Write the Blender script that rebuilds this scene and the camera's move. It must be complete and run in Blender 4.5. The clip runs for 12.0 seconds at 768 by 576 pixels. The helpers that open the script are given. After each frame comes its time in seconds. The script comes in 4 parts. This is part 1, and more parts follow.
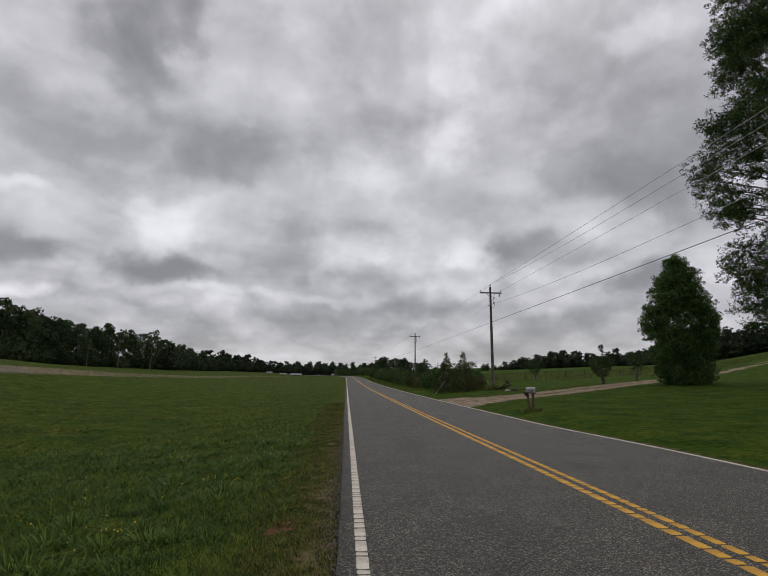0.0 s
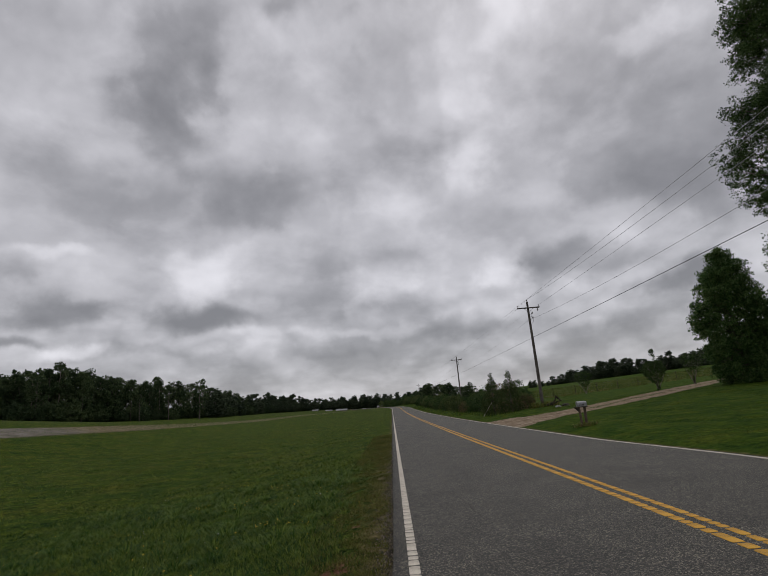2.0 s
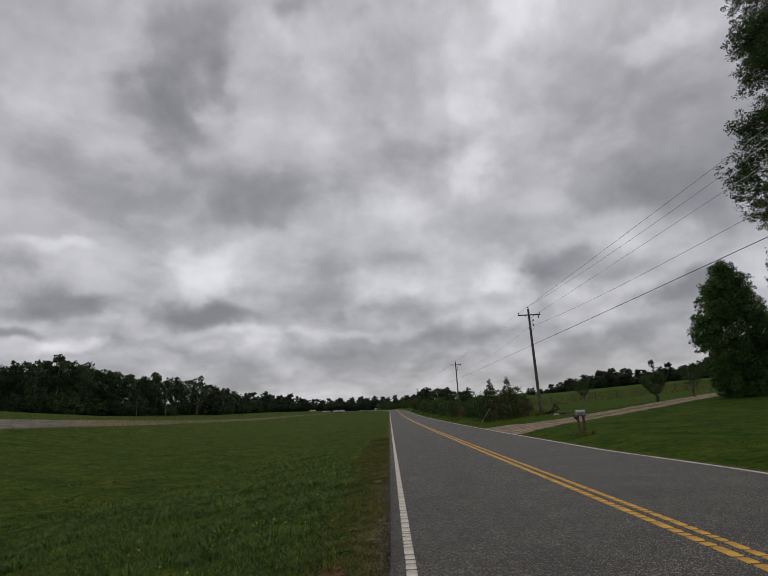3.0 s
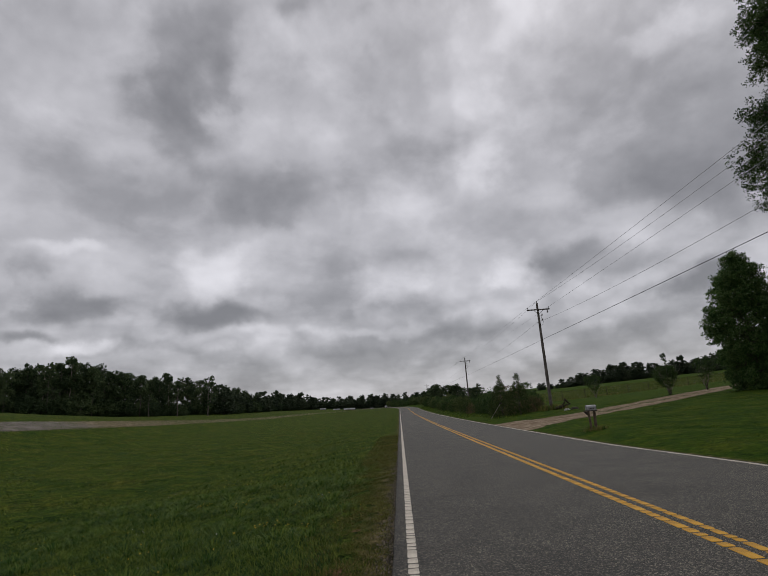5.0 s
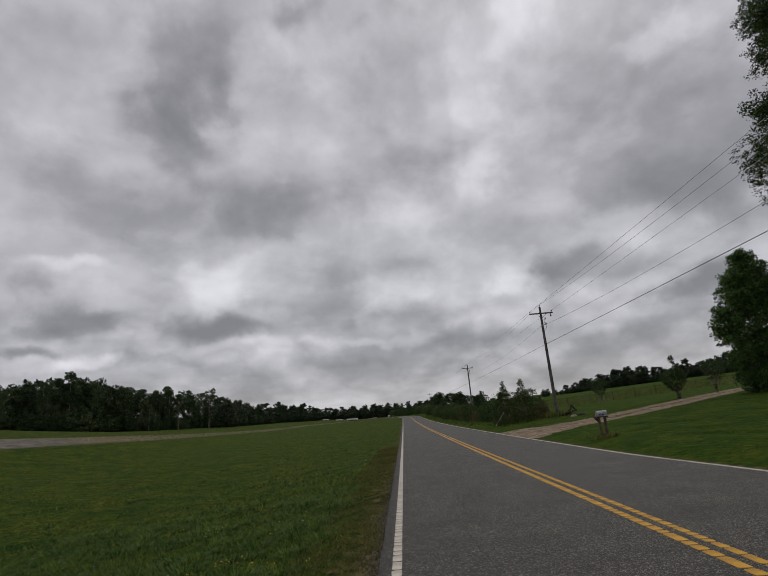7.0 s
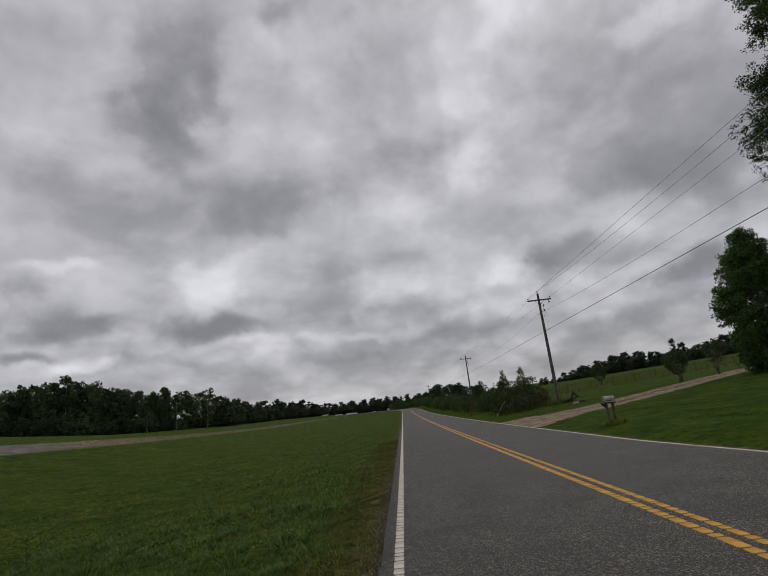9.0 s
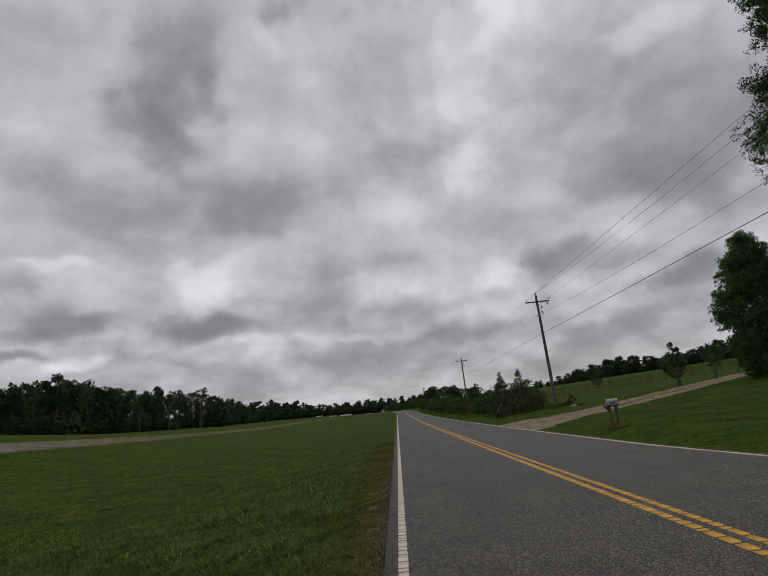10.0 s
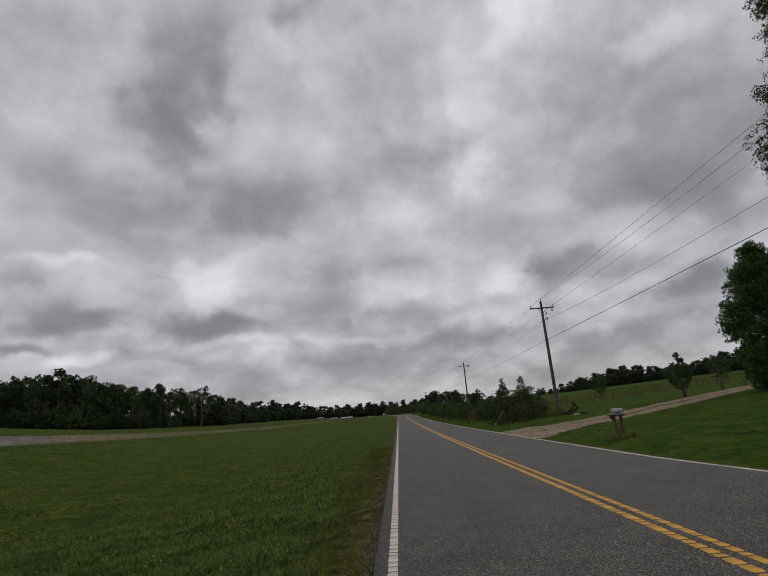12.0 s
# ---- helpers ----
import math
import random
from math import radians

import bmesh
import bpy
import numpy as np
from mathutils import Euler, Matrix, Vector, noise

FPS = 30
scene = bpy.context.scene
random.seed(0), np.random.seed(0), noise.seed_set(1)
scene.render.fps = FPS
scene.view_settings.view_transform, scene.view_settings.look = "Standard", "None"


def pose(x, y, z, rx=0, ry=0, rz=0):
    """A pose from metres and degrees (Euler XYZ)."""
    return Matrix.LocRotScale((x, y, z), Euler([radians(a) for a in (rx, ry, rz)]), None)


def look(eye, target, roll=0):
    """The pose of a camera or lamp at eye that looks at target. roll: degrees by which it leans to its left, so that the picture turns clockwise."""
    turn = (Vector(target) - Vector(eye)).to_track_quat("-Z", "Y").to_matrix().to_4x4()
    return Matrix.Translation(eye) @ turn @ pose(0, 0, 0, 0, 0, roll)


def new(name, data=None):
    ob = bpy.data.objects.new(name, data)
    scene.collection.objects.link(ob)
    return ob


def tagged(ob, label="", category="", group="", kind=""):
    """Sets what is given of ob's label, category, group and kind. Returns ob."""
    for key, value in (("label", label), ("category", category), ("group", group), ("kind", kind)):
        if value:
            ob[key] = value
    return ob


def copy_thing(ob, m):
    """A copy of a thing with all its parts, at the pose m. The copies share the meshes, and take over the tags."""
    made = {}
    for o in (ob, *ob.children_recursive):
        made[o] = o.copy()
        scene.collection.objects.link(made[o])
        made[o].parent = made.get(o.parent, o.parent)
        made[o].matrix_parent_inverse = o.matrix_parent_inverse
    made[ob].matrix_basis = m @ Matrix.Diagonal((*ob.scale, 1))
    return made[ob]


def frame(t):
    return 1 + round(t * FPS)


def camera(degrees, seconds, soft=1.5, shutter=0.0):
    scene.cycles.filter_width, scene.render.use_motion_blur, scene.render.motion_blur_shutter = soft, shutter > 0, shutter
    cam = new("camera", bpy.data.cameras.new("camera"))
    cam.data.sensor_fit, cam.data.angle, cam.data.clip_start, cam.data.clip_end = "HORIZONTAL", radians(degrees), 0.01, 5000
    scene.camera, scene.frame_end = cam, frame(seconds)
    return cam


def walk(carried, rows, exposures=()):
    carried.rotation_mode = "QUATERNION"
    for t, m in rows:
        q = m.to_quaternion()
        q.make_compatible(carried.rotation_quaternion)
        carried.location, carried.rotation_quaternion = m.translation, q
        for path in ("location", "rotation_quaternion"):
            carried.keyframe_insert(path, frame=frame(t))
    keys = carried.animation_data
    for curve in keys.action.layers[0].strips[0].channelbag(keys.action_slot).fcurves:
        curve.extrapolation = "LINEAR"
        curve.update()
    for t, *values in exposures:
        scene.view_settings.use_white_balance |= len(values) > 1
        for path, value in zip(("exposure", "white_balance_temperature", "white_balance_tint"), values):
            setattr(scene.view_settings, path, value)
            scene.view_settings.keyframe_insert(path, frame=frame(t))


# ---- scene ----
cam = camera(75.0, 12.0, soft=0.8)
PATH = [
    (0, (-0.17, 1.6, 1.5), (-0.0269, 3.5619, 1.8610), 0.48),
    (0.5, (-0.078, 1.624, 1.548), (-0.0706, 3.5823, 1.9540), -1.63),
    (1, (-0.073, 1.611, 1.557), (-0.0703, 3.5646, 1.9851), -4.26),
    (1.5, (-0.087, 1.625, 1.529), (-0.0765, 3.5716, 1.9881), -4.90),
    (2, (-0.088, 1.593, 1.52), (-0.0792, 3.5356, 1.9957), -4.92),
    (2.5, (-0.122, 1.59, 1.517), (-0.1105, 3.5302, 2.0024), -4.38),
    (3, (-0.136, 1.59, 1.521), (-0.1309, 3.5301, 2.0070), -3.11),
    (5, (-0.024, 1.801, 1.53), (-0.0525, 3.7428, 2.0080), -3.87),
    (5.5, (-0.042, 2.001, 1.553), (-0.0793, 3.9421, 2.0334), -2.97),
    (6, (-0.023, 2.459, 1.541), (-0.0478, 4.3930, 2.0501), -3.73),
    (6.5, (0.142, 2.86, 1.531), (0.1227, 4.7923, 2.0466), -4.74),
    (7, (0.215, 3.064, 1.537), (0.1847, 4.9968, 2.0503), -4.99),
    (9, (0.235, 4.125, 1.53), (0.2201, 6.0644, 2.0182), -6.92),
    (9.5, (0.173, 4.404, 1.517), (0.1525, 6.3437, 2.0038), -6.40),
    (10, (0.108, 4.74, 1.509), (0.1107, 6.6783, 2.0018), -6.36),
    (10.5, (0.157, 4.935, 1.509), (0.1462, 6.8746, 1.9967), -5.62),
    (11, (0.209, 5.036, 1.547), (0.1859, 6.9757, 2.0338), -5.40),
    (11.5, (0.218, 5.084, 1.541), (0.1986, 7.0215, 2.0368), -5.26),
    (12, (0.192, 5.151, 1.52), (0.1789, 7.0858, 2.0262), -4.83),
]
EXPOSURES = [(0, 0.18), (0.5, 0.12), (1.5, 0.06), (3, 0.02), (6.5, 0.0), (12, -0.02)]
walk(cam, [(t, look(eye, target, roll)) for t, eye, target, roll in PATH], EXPOSURES)

# ---- world and light ----
world = bpy.data.worlds.new("overcast_sky")
scene.world = world
world.use_nodes = True
SUN_EL, SUN_AZ = 52.0, 25.0


def build_sky():
    nt = world.node_tree
    nt.nodes.clear()
    N, L = nt.nodes.new, nt.links.new

    def math_node(op, a, b=None, clamp=False):
        n = N("ShaderNodeMath")
        n.operation, n.use_clamp = op, clamp
        for i, v in enumerate((a, b)):
            if v is None:
                continue
            if isinstance(v, (int, float)):
                n.inputs[i].default_value = v
            else:
                L(v, n.inputs[i])
        return n.outputs[0]

    co = N("ShaderNodeTexCoord").outputs["Generated"]
    sep = N("ShaderNodeSeparateXYZ")
    L(co, sep.inputs[0])
    up = math_node("MAXIMUM", sep.outputs[2], 0.0)
    # cloud deck seen from below: project the direction onto a plane, softened at the horizon
    den = math_node("ADD", up, 0.36)
    plane = N("ShaderNodeCombineXYZ")
    L(math_node("DIVIDE", sep.outputs[0], den), plane.inputs[0])
    L(math_node("DIVIDE", sep.outputs[1], den), plane.inputs[1])

    def noise_tex(scale, detail, rough, offset, distortion=0.0):
        m = N("ShaderNodeMapping")
        m.inputs["Location"].default_value = offset
        L(plane.outputs[0], m.inputs[0])
        n = N("ShaderNodeTexNoise")
        L(m.outputs[0], n.inputs["Vector"])
        n.inputs["Scale"].default_value, n.inputs["Detail"].default_value = scale, detail
        n.inputs["Roughness"].default_value, n.inputs["Distortion"].default_value = rough, distortion
        return n.outputs["Fac"]

    # heading, and a height that tightens towards the horizon, so heaps flatten with distance
    level = N("ShaderNodeCombineXYZ")
    L(sep.outputs[0], level.inputs[0])
    L(sep.outputs[1], level.inputs[1])
    heading = N("ShaderNodeVectorMath")
    heading.operation = "NORMALIZE"
    L(level.outputs[0], heading.inputs[0])
    tier = N("ShaderNodeCombineXYZ")
    L(math_node("ADD", math_node("MULTIPLY", math_node("LOGARITHM", math_node("ADD", up, 0.05), math.e), 0.18), math_node("MULTIPLY", up, 1.35)), tier.inputs[2])
    dome = N("ShaderNodeVectorMath")
    L(heading.outputs[0], dome.inputs[0])
    L(tier.outputs[0], dome.inputs[1])

    def round_noise(scale, flat):
        m = N("ShaderNodeMapping")
        m.inputs["Scale"].default_value = (1.0, 1.0, flat)
        L(dome.outputs[0], m.inputs[0])
        n = N("ShaderNodeTexNoise")
        L(m.outputs[0], n.inputs["Vector"])
        n.inputs["Scale"].default_value = scale
        return n

    heap = round_noise(5.5, 1.0)
    heap.inputs["Detail"].default_value = 6.0
    heap.inputs["Roughness"].default_value, heap.inputs["Distortion"].default_value = 0.55, 0.2
    crisp = N("ShaderNodeMapRange")
    crisp.interpolation_type = "SMOOTHSTEP"
    L(heap.outputs["Fac"], crisp.inputs["Value"])
    crisp.inputs["From Min"].default_value, crisp.inputs["From Max"].default_value = 0.36, 0.62
    crisp.inputs["To Min"].default_value, crisp.inputs["To Max"].default_value = -0.065, 0.065
    big = noise_tex(0.8, 2.0, 0.5, (3.1, 1.7, 0.0))
    soft_heap = round_noise(2.6, 1.0)
    soft_heap.inputs["Detail"].default_value = 4.0
    mid = soft_heap.outputs["Fac"]
    puff = round_noise(14.0, 1.0)
    puff.inputs["Detail"].default_value = 5.0
    fine = puff.outputs["Fac"]
    v = math_node("ADD", math_node("MULTIPLY", math_node("SUBTRACT", big, 0.5), 0.12),
                  math_node("MULTIPLY", math_node("SUBTRACT", mid, 0.5), 0.2))
    v = math_node("ADD", v, crisp.outputs[0])
    v = math_node("ADD", v, math_node("MULTIPLY", math_node("SUBTRACT", fine, 0.5), 0.19))

    # the broad masses of the cloud deck: azimuth and elevation in degrees, spread, weight
    warp = N("ShaderNodeTexNoise")
    L(co, warp.inputs["Vector"])
    warp.inputs["Scale"].default_value, warp.inputs["Detail"].default_value = 8.0, 7.0
    off = N("ShaderNodeVectorMath")
    off.operation = "SUBTRACT"
    L(warp.outputs["Color"], off.inputs[0])
    off.inputs[1].default_value = (0.5, 0.5, 0.5)
    sc = N("ShaderNodeVectorMath")
    sc.operation = "SCALE"
    L(off.outputs[0], sc.inputs[0])
    sc.inputs["Scale"].default_value = 0.24
    level_warp = N("ShaderNodeVectorMath")
    level_warp.operation = "MULTIPLY"
    L(sc.outputs[0], level_warp.inputs[0])
    level_warp.inputs[1].default_value = (1.0, 1.0, 0.45)
    moved = N("ShaderNodeVectorMath")
    L(co, moved.inputs[0])
    L(level_warp.outputs[0], moved.inputs[1])
    for az, el, wide, tall, w in HIGH_CLOUD + MIDDLE_CLOUD + LOW_CLOUD:
        a, e = radians(az), radians(el)
        rot = N("ShaderNodeMapping")
        rot.vector_type = "TEXTURE"
        rot.inputs["Location"].default_value = (math.sin(a) * math.cos(e), math.cos(a) * math.cos(e), math.sin(e))
        rot.inputs["Rotation"].default_value = (e, 0.0, -a)
        rot.inputs["Scale"].default_value = (radians(wide), 1.0, radians(tall))
        L(moved.outputs[0], rot.inputs[0])
        ln = N("ShaderNodeVectorMath")
        ln.operation = "LENGTH"
        L(rot.outputs[0], ln.inputs[0])
        mr = N("ShaderNodeMapRange")
        mr.interpolation_type = "SMOOTHERSTEP"
        L(ln.outputs["Value"], mr.inputs["Value"])
        mr.inputs["From Min"].default_value, mr.inputs["From Max"].default_value = 0.0, 1.3
        mr.inputs["To Min"].default_value, mr.inputs["To Max"].default_value = w, 0.0
        v = math_node("ADD", v, mr.outputs[0])
    # rows of heaped cloud low over the horizon
    flat = N("ShaderNodeMapping")
    flat.inputs["Scale"].default_value = (1.0, 1.0, 0.9)
    wander = N("ShaderNodeVectorMath")
    L(dome.outputs[0], wander.inputs[0])
    L(level_warp.outputs[0], wander.inputs[1])
    L(wander.outputs[0], flat.inputs[0])
    heaps = N("ShaderNodeTexVoronoi")
    heaps.feature = "SMOOTH_F1"
    L(flat.outputs[0], heaps.inputs["Vector"])
    heaps.inputs["Scale"].default_value, heaps.inputs["Detail"].default_value = 6.5, 2.0
    heaps.inputs["Roughness"].default_value, heaps.inputs["Smoothness"].default_value = 0.45, 0.35
    belt = N("ShaderNodeMapRange")
    belt.interpolation_type = "SMOOTHSTEP"
    L(sep.outputs[2], belt.inputs["Value"])
    belt.inputs["From Min"].default_value, belt.inputs["From Max"].default_value = 0.14, 0.34
    belt.inputs["To Min"].default_value, belt.inputs["To Max"].default_value = 0.4, 0.2
    v = math_node("ADD", v, math_node("MULTIPLY", math_node("SUBTRACT", 0.67, heaps.outputs["Distance"]), belt.outputs[0]))
    ramp = N("ShaderNodeValToRGB")
    L(math_node("ADD", math_node("MULTIPLY", v, 1.12), 0.567, True), ramp.inputs[0])
    cr = ramp.color_ramp
    stops = [(q, (1.015 * c, c, 1.06 * c)) for q, c in ((0.0, 0.185), (0.3, 0.305), (0.5, 0.432), (0.72, 0.561), (1.0, 0.785))]
    cr.elements[0].position, cr.elements[0].color = stops[0][0], (*stops[0][1], 1)
    cr.elements[1].position, cr.elements[1].color = stops[-1][0], (*stops[-1][1], 1)
    for p, c in stops[1:-1]:
        cr.elements.new(p).color = (*c, 1)
    cr.interpolation = "B_SPLINE"
    sky = N("ShaderNodeTexSky")
    sky.sky_type, sky.sun_disc = "NISHITA", False
    sky.sun_elevation, sky.sun_rotation = radians(SUN_EL), radians(SUN_AZ)
    clear = N("ShaderNodeVectorMath")
    clear.operation = "SCALE"
    L(sky.outputs[0], clear.inputs[0])
    clear.inputs["Scale"].default_value = 0.08
    mix = N("ShaderNodeMix")
    mix.data_type = "RGBA"
    mix.inputs["Factor"].default_value = 0.93
    L(clear.outputs[0], mix.inputs["A"])
    L(ramp.outputs[0], mix.inputs["B"])
    bg = N("ShaderNodeBackground")
    L(mix.outputs["Result"], bg.inputs["Color"])
    bg.inputs["Strength"].default_value = SKY
    L(bg.outputs[0], N("ShaderNodeOutputWorld").inputs[0])


SKY = 1.05
HIGH_CLOUD = [(-9.3, 43.9, 5.8, 2.9, -0.27), (-23.7, 40.8, 5.0, 4.1, 0.02), (15.5, 40.3, 8.4, 4.5, 0.23), (-38.5, 38.5, 6.7, 2.2, 0.01), (-8.4, 35.2, 9.0, 6.2, 0.06), (-22.8, 34.6, 6.6, 9.6, -0.4), (32.9, 34.5, 4.2, 2.1, 0.24), (14.1, 32.4, 3.9, 8.3, 0.1), (-34.8, 31.0, 5.2, 3.9, 0.13), (4.3, 28.0, 4.9, 4.9, -0.09), (28.7, 27.5, 9.7, 8.7, -0.14), (38.6, 26.8, 4.8, 7.9, -0.2), (17.9, 26.6, 4.5, 4.5, -0.06), (-35.6, 26.3, 5.7, 4.0, -0.02)]
MIDDLE_CLOUD = [(-7.5, 25.4, 6.8, 5.6, -0.1), (11.8, 25.0, 4.2, 4.2, 0.28), (-15.8, 24.2, 8.9, 5.3, -0.4), (-28.9, 22.6, 5.6, 4.1, -0.14), (2.5, 21.1, 8.9, 4.5, 0.12), (34.1, 20.0, 6.8, 5.9, -0.4), (-33.9, 17.7, 5.6, 1.0, 0.2), (-18.4, 16.7, 6.5, 3.3, 0.28), (-37.8, 15.3, 2.6, 1.7, -0.14), (0.2, 14.6, 3.9, 2.6, 0.27), (14.4, 14.3, 3.6, 3.0, 0.32), (22.1, 13.7, 6.1, 2.5, -0.39), (-8.6, 12.2, 6.4, 3.8, -0.11), (-34.7, 11.9, 5.9, 2.1, -0.4)]
LOW_CLOUD = [(-20.4, 11.6, 8.1, 2.2, -0.39), (3.4, 11.5, 5.8, 3.2, -0.05), (31.0, 11.1, 4.8, 1.9, -0.39), (19.0, 9.9, 6.9, 1.7, 0.04), (-13.6, 9.6, 8.0, 1.1, 0.1), (-2.5, 9.1, 7.7, 0.9, 0.16), (-36.7, 8.6, 3.4, 0.9, -0.34), (9.8, 8.2, 9.3, 1.9, -0.31), (-24.2, 7.5, 7.0, 1.0, -0.15), (-32.7, 7.5, 4.2, 0.9, 0.3), (-5.9, 6.8, 7.6, 1.0, -0.12), (25.7, 6.5, 10.3, 2.1, -0.14), (-11.5, 4.2, 18.2, 1.2, 0.02), (20.0, 4.5, 24.0, 3.6, -0.16), (-18.0, 5.0, 22.0, 3.0, -0.1)]
build_sky()
sun = new("sun", bpy.data.lights.new("sun", "SUN"))
sun.data.energy, sun.data.angle, sun.data.color = 0.6, radians(40), (1.0, 0.97, 0.93)
sun.matrix_world = look((0, 0, 60), (-60 * math.sin(radians(SUN_AZ)) / math.tan(radians(SUN_EL)), -60 * math.cos(radians(SUN_AZ)) / math.tan(radians(SUN_EL)), 0))


# ---- materials ----
def material(name, colours, scale=8.0, rough=0.8, metal=0.0, bump=0.2, fine=90.0, fine_amount=0.3, island=0.0, by_object=0.0, translucent=0.0, bump_distance=0.02, spec=0.35, contrast=1.0):
    """Two noises mix up to three colours; random value by island or by object; bump from the fine noise."""
    m = bpy.data.materials.new(name)
    m.use_nodes = True
    nt = m.node_tree
    N, L = nt.nodes.new, nt.links.new
    p = nt.nodes["Principled BSDF"]
    co = N("ShaderNodeTexCoord").outputs["Object"]
    a = N("ShaderNodeTexNoise")
    a.inputs["Scale"].default_value, a.inputs["Detail"].default_value = scale, 5.0
    b = N("ShaderNodeTexNoise")
    b.inputs["Scale"].default_value, b.inputs["Detail"].default_value = fine, 3.0
    for n in (a, b):
        L(co, n.inputs["Vector"])
    mixf = N("ShaderNodeMath")
    mixf.operation = "MULTIPLY_ADD"
    L(b.outputs["Fac"], mixf.inputs[0])
    mixf.inputs[1].default_value = fine_amount
    L(a.outputs["Fac"], mixf.inputs[2])
    sub = N("ShaderNodeMath")
    sub.operation = "SUBTRACT"
    L(mixf.outputs[0], sub.inputs[0])
    sub.inputs[1].default_value = fine_amount * 0.5
    last = sub.outputs[0]
    for amount, kind in ((island, "ShaderNodeNewGeometry"), (by_object, "ShaderNodeObjectInfo")):
        if amount:
            g = N(kind)
            ma = N("ShaderNodeMath")
            ma.operation = "MULTIPLY_ADD"
            L(g.outputs["Random Per Island" if kind == "ShaderNodeNewGeometry" else "Random"], ma.inputs[0])
            ma.inputs[1].default_value = amount
            s2 = N("ShaderNodeMath")
            s2.operation = "SUBTRACT"
            L(last, s2.inputs[0])
            s2.inputs[1].default_value = amount * 0.5
            L(s2.outputs[0], ma.inputs[2])
            last = ma.outputs[0]
    if contrast != 1.0:
        ct = N("ShaderNodeMath")
        ct.operation = "MULTIPLY_ADD"
        L(last, ct.inputs[0])
        ct.inputs[1].default_value, ct.inputs[2].default_value = contrast, 0.5 - 0.5 * contrast
        last = ct.outputs[0]
    ramp = N("ShaderNodeValToRGB")
    L(last, ramp.inputs[0])
    cr = ramp.color_ramp
    cr.elements[0].position, cr.elements[0].color = 0.3, (*colours[0], 1)
    cr.elements[1].position, cr.elements[1].color = 0.7, (*colours[-1], 1)
    for i, c in enumerate(colours[1:-1]):
        cr.elements.new(0.3 + 0.4 * (i + 1) / (len(colours) - 1)).color = (*c, 1)
    L(ramp.outputs[0], p.inputs["Base Color"])
    p.inputs["Roughness"].default_value, p.inputs["Metallic"].default_value = rough, metal
    p.inputs["Specular IOR Level"].default_value = 0.06 if translucent else spec
    if bump:
        bn = N("ShaderNodeBump")
        bn.inputs["Strength"].default_value, bn.inputs["Distance"].default_value = bump, bump_distance
        L(b.outputs["Fac"], bn.inputs["Height"])
        L(bn.outputs[0], p.inputs["Normal"])
    if translucent:
        tr = N("ShaderNodeBsdfTranslucent")
        L(ramp.outputs[0], tr.inputs["Color"])
        ms = N("ShaderNodeMixShader")
        ms.inputs[0].default_value = translucent
        L(p.outputs[0], ms.inputs[1])
        L(tr.outputs[0], ms.inputs[2])
        L(ms.outputs[0], nt.nodes["Material Output"].inputs[0])
    return m


LEAF_DARK = material("leaf_dark", [(0.028, 0.055, 0.018), (0.056, 0.098, 0.03), (0.092, 0.138, 0.046)], 0.35, 0.55, fine=3.0, island=0.5, bump=0, translucent=0.25)
LEAF_MID = material("leaf_mid", [(0.04, 0.085, 0.024), (0.078, 0.142, 0.042), (0.145, 0.215, 0.075)], 0.4, 0.5, fine=3.0, island=0.7, bump=0, translucent=0.28)
LEAF_FAR = material("leaf_far", [(0.032, 0.052, 0.026), (0.06, 0.092, 0.042), (0.11, 0.146, 0.064)], 0.06, 0.7, fine=0.4, island=0.45, by_object=0.35, bump=0, translucent=0.15)
# distance haze mixed into the leaf colour of the farthest trees
LEAF_HAZE = material("leaf_far_hazed", [(0.036, 0.052, 0.032), (0.06, 0.083, 0.05), (0.094, 0.118, 0.07)], 0.06, 0.75, fine=0.4, island=0.5, by_object=0.4, bump=0, translucent=0.15)
LEAF_BROWN = material("leaf_brown", [(0.055, 0.048, 0.022), (0.11, 0.096, 0.044), (0.19, 0.155, 0.08)], 0.3, 0.7, fine=2.0, island=0.5, by_object=0.3, bump=0, translucent=0.2)
LEAF_SHRUB = material("leaf_shrub", [(0.042, 0.062, 0.02), (0.085, 0.115, 0.038), (0.15, 0.175, 0.068)], 0.3, 0.65, fine=2.0, island=0.5, by_object=0.35, bump=0, translucent=0.25)
BARK = material("bark", [(0.05, 0.042, 0.035), (0.1, 0.085, 0.07), (0.17, 0.15, 0.13)], 3.0, 0.9, bump=0.6, fine=25.0)
BARK_PALE = material("bark_pale", [(0.12, 0.1, 0.085), (0.22, 0.19, 0.16), (0.34, 0.3, 0.26)], 3.0, 0.9, bump=0.5, fine=20.0)
POLE_WOOD = material("pole_wood", [(0.06, 0.052, 0.046), (0.11, 0.095, 0.085), (0.17, 0.155, 0.14)], 2.0, 0.85, bump=0.5, fine=40.0)
POST_WOOD = material("post_wood", [(0.055, 0.038, 0.027), (0.095, 0.066, 0.047), (0.15, 0.11, 0.085)], 6.0, 0.9, bump=0.5, fine=60.0)
PALE_POST = material("pale_post", [(0.22, 0.19, 0.15), (0.34, 0.3, 0.25), (0.46, 0.42, 0.36)], 6.0, 0.85, bump=0.3, fine=50.0)
DARK_WOOD = material("dark_wood", [(0.02, 0.016, 0.013), (0.04, 0.03, 0.025), (0.07, 0.055, 0.045)], 4.0, 0.9, bump=0.6, fine=30.0)
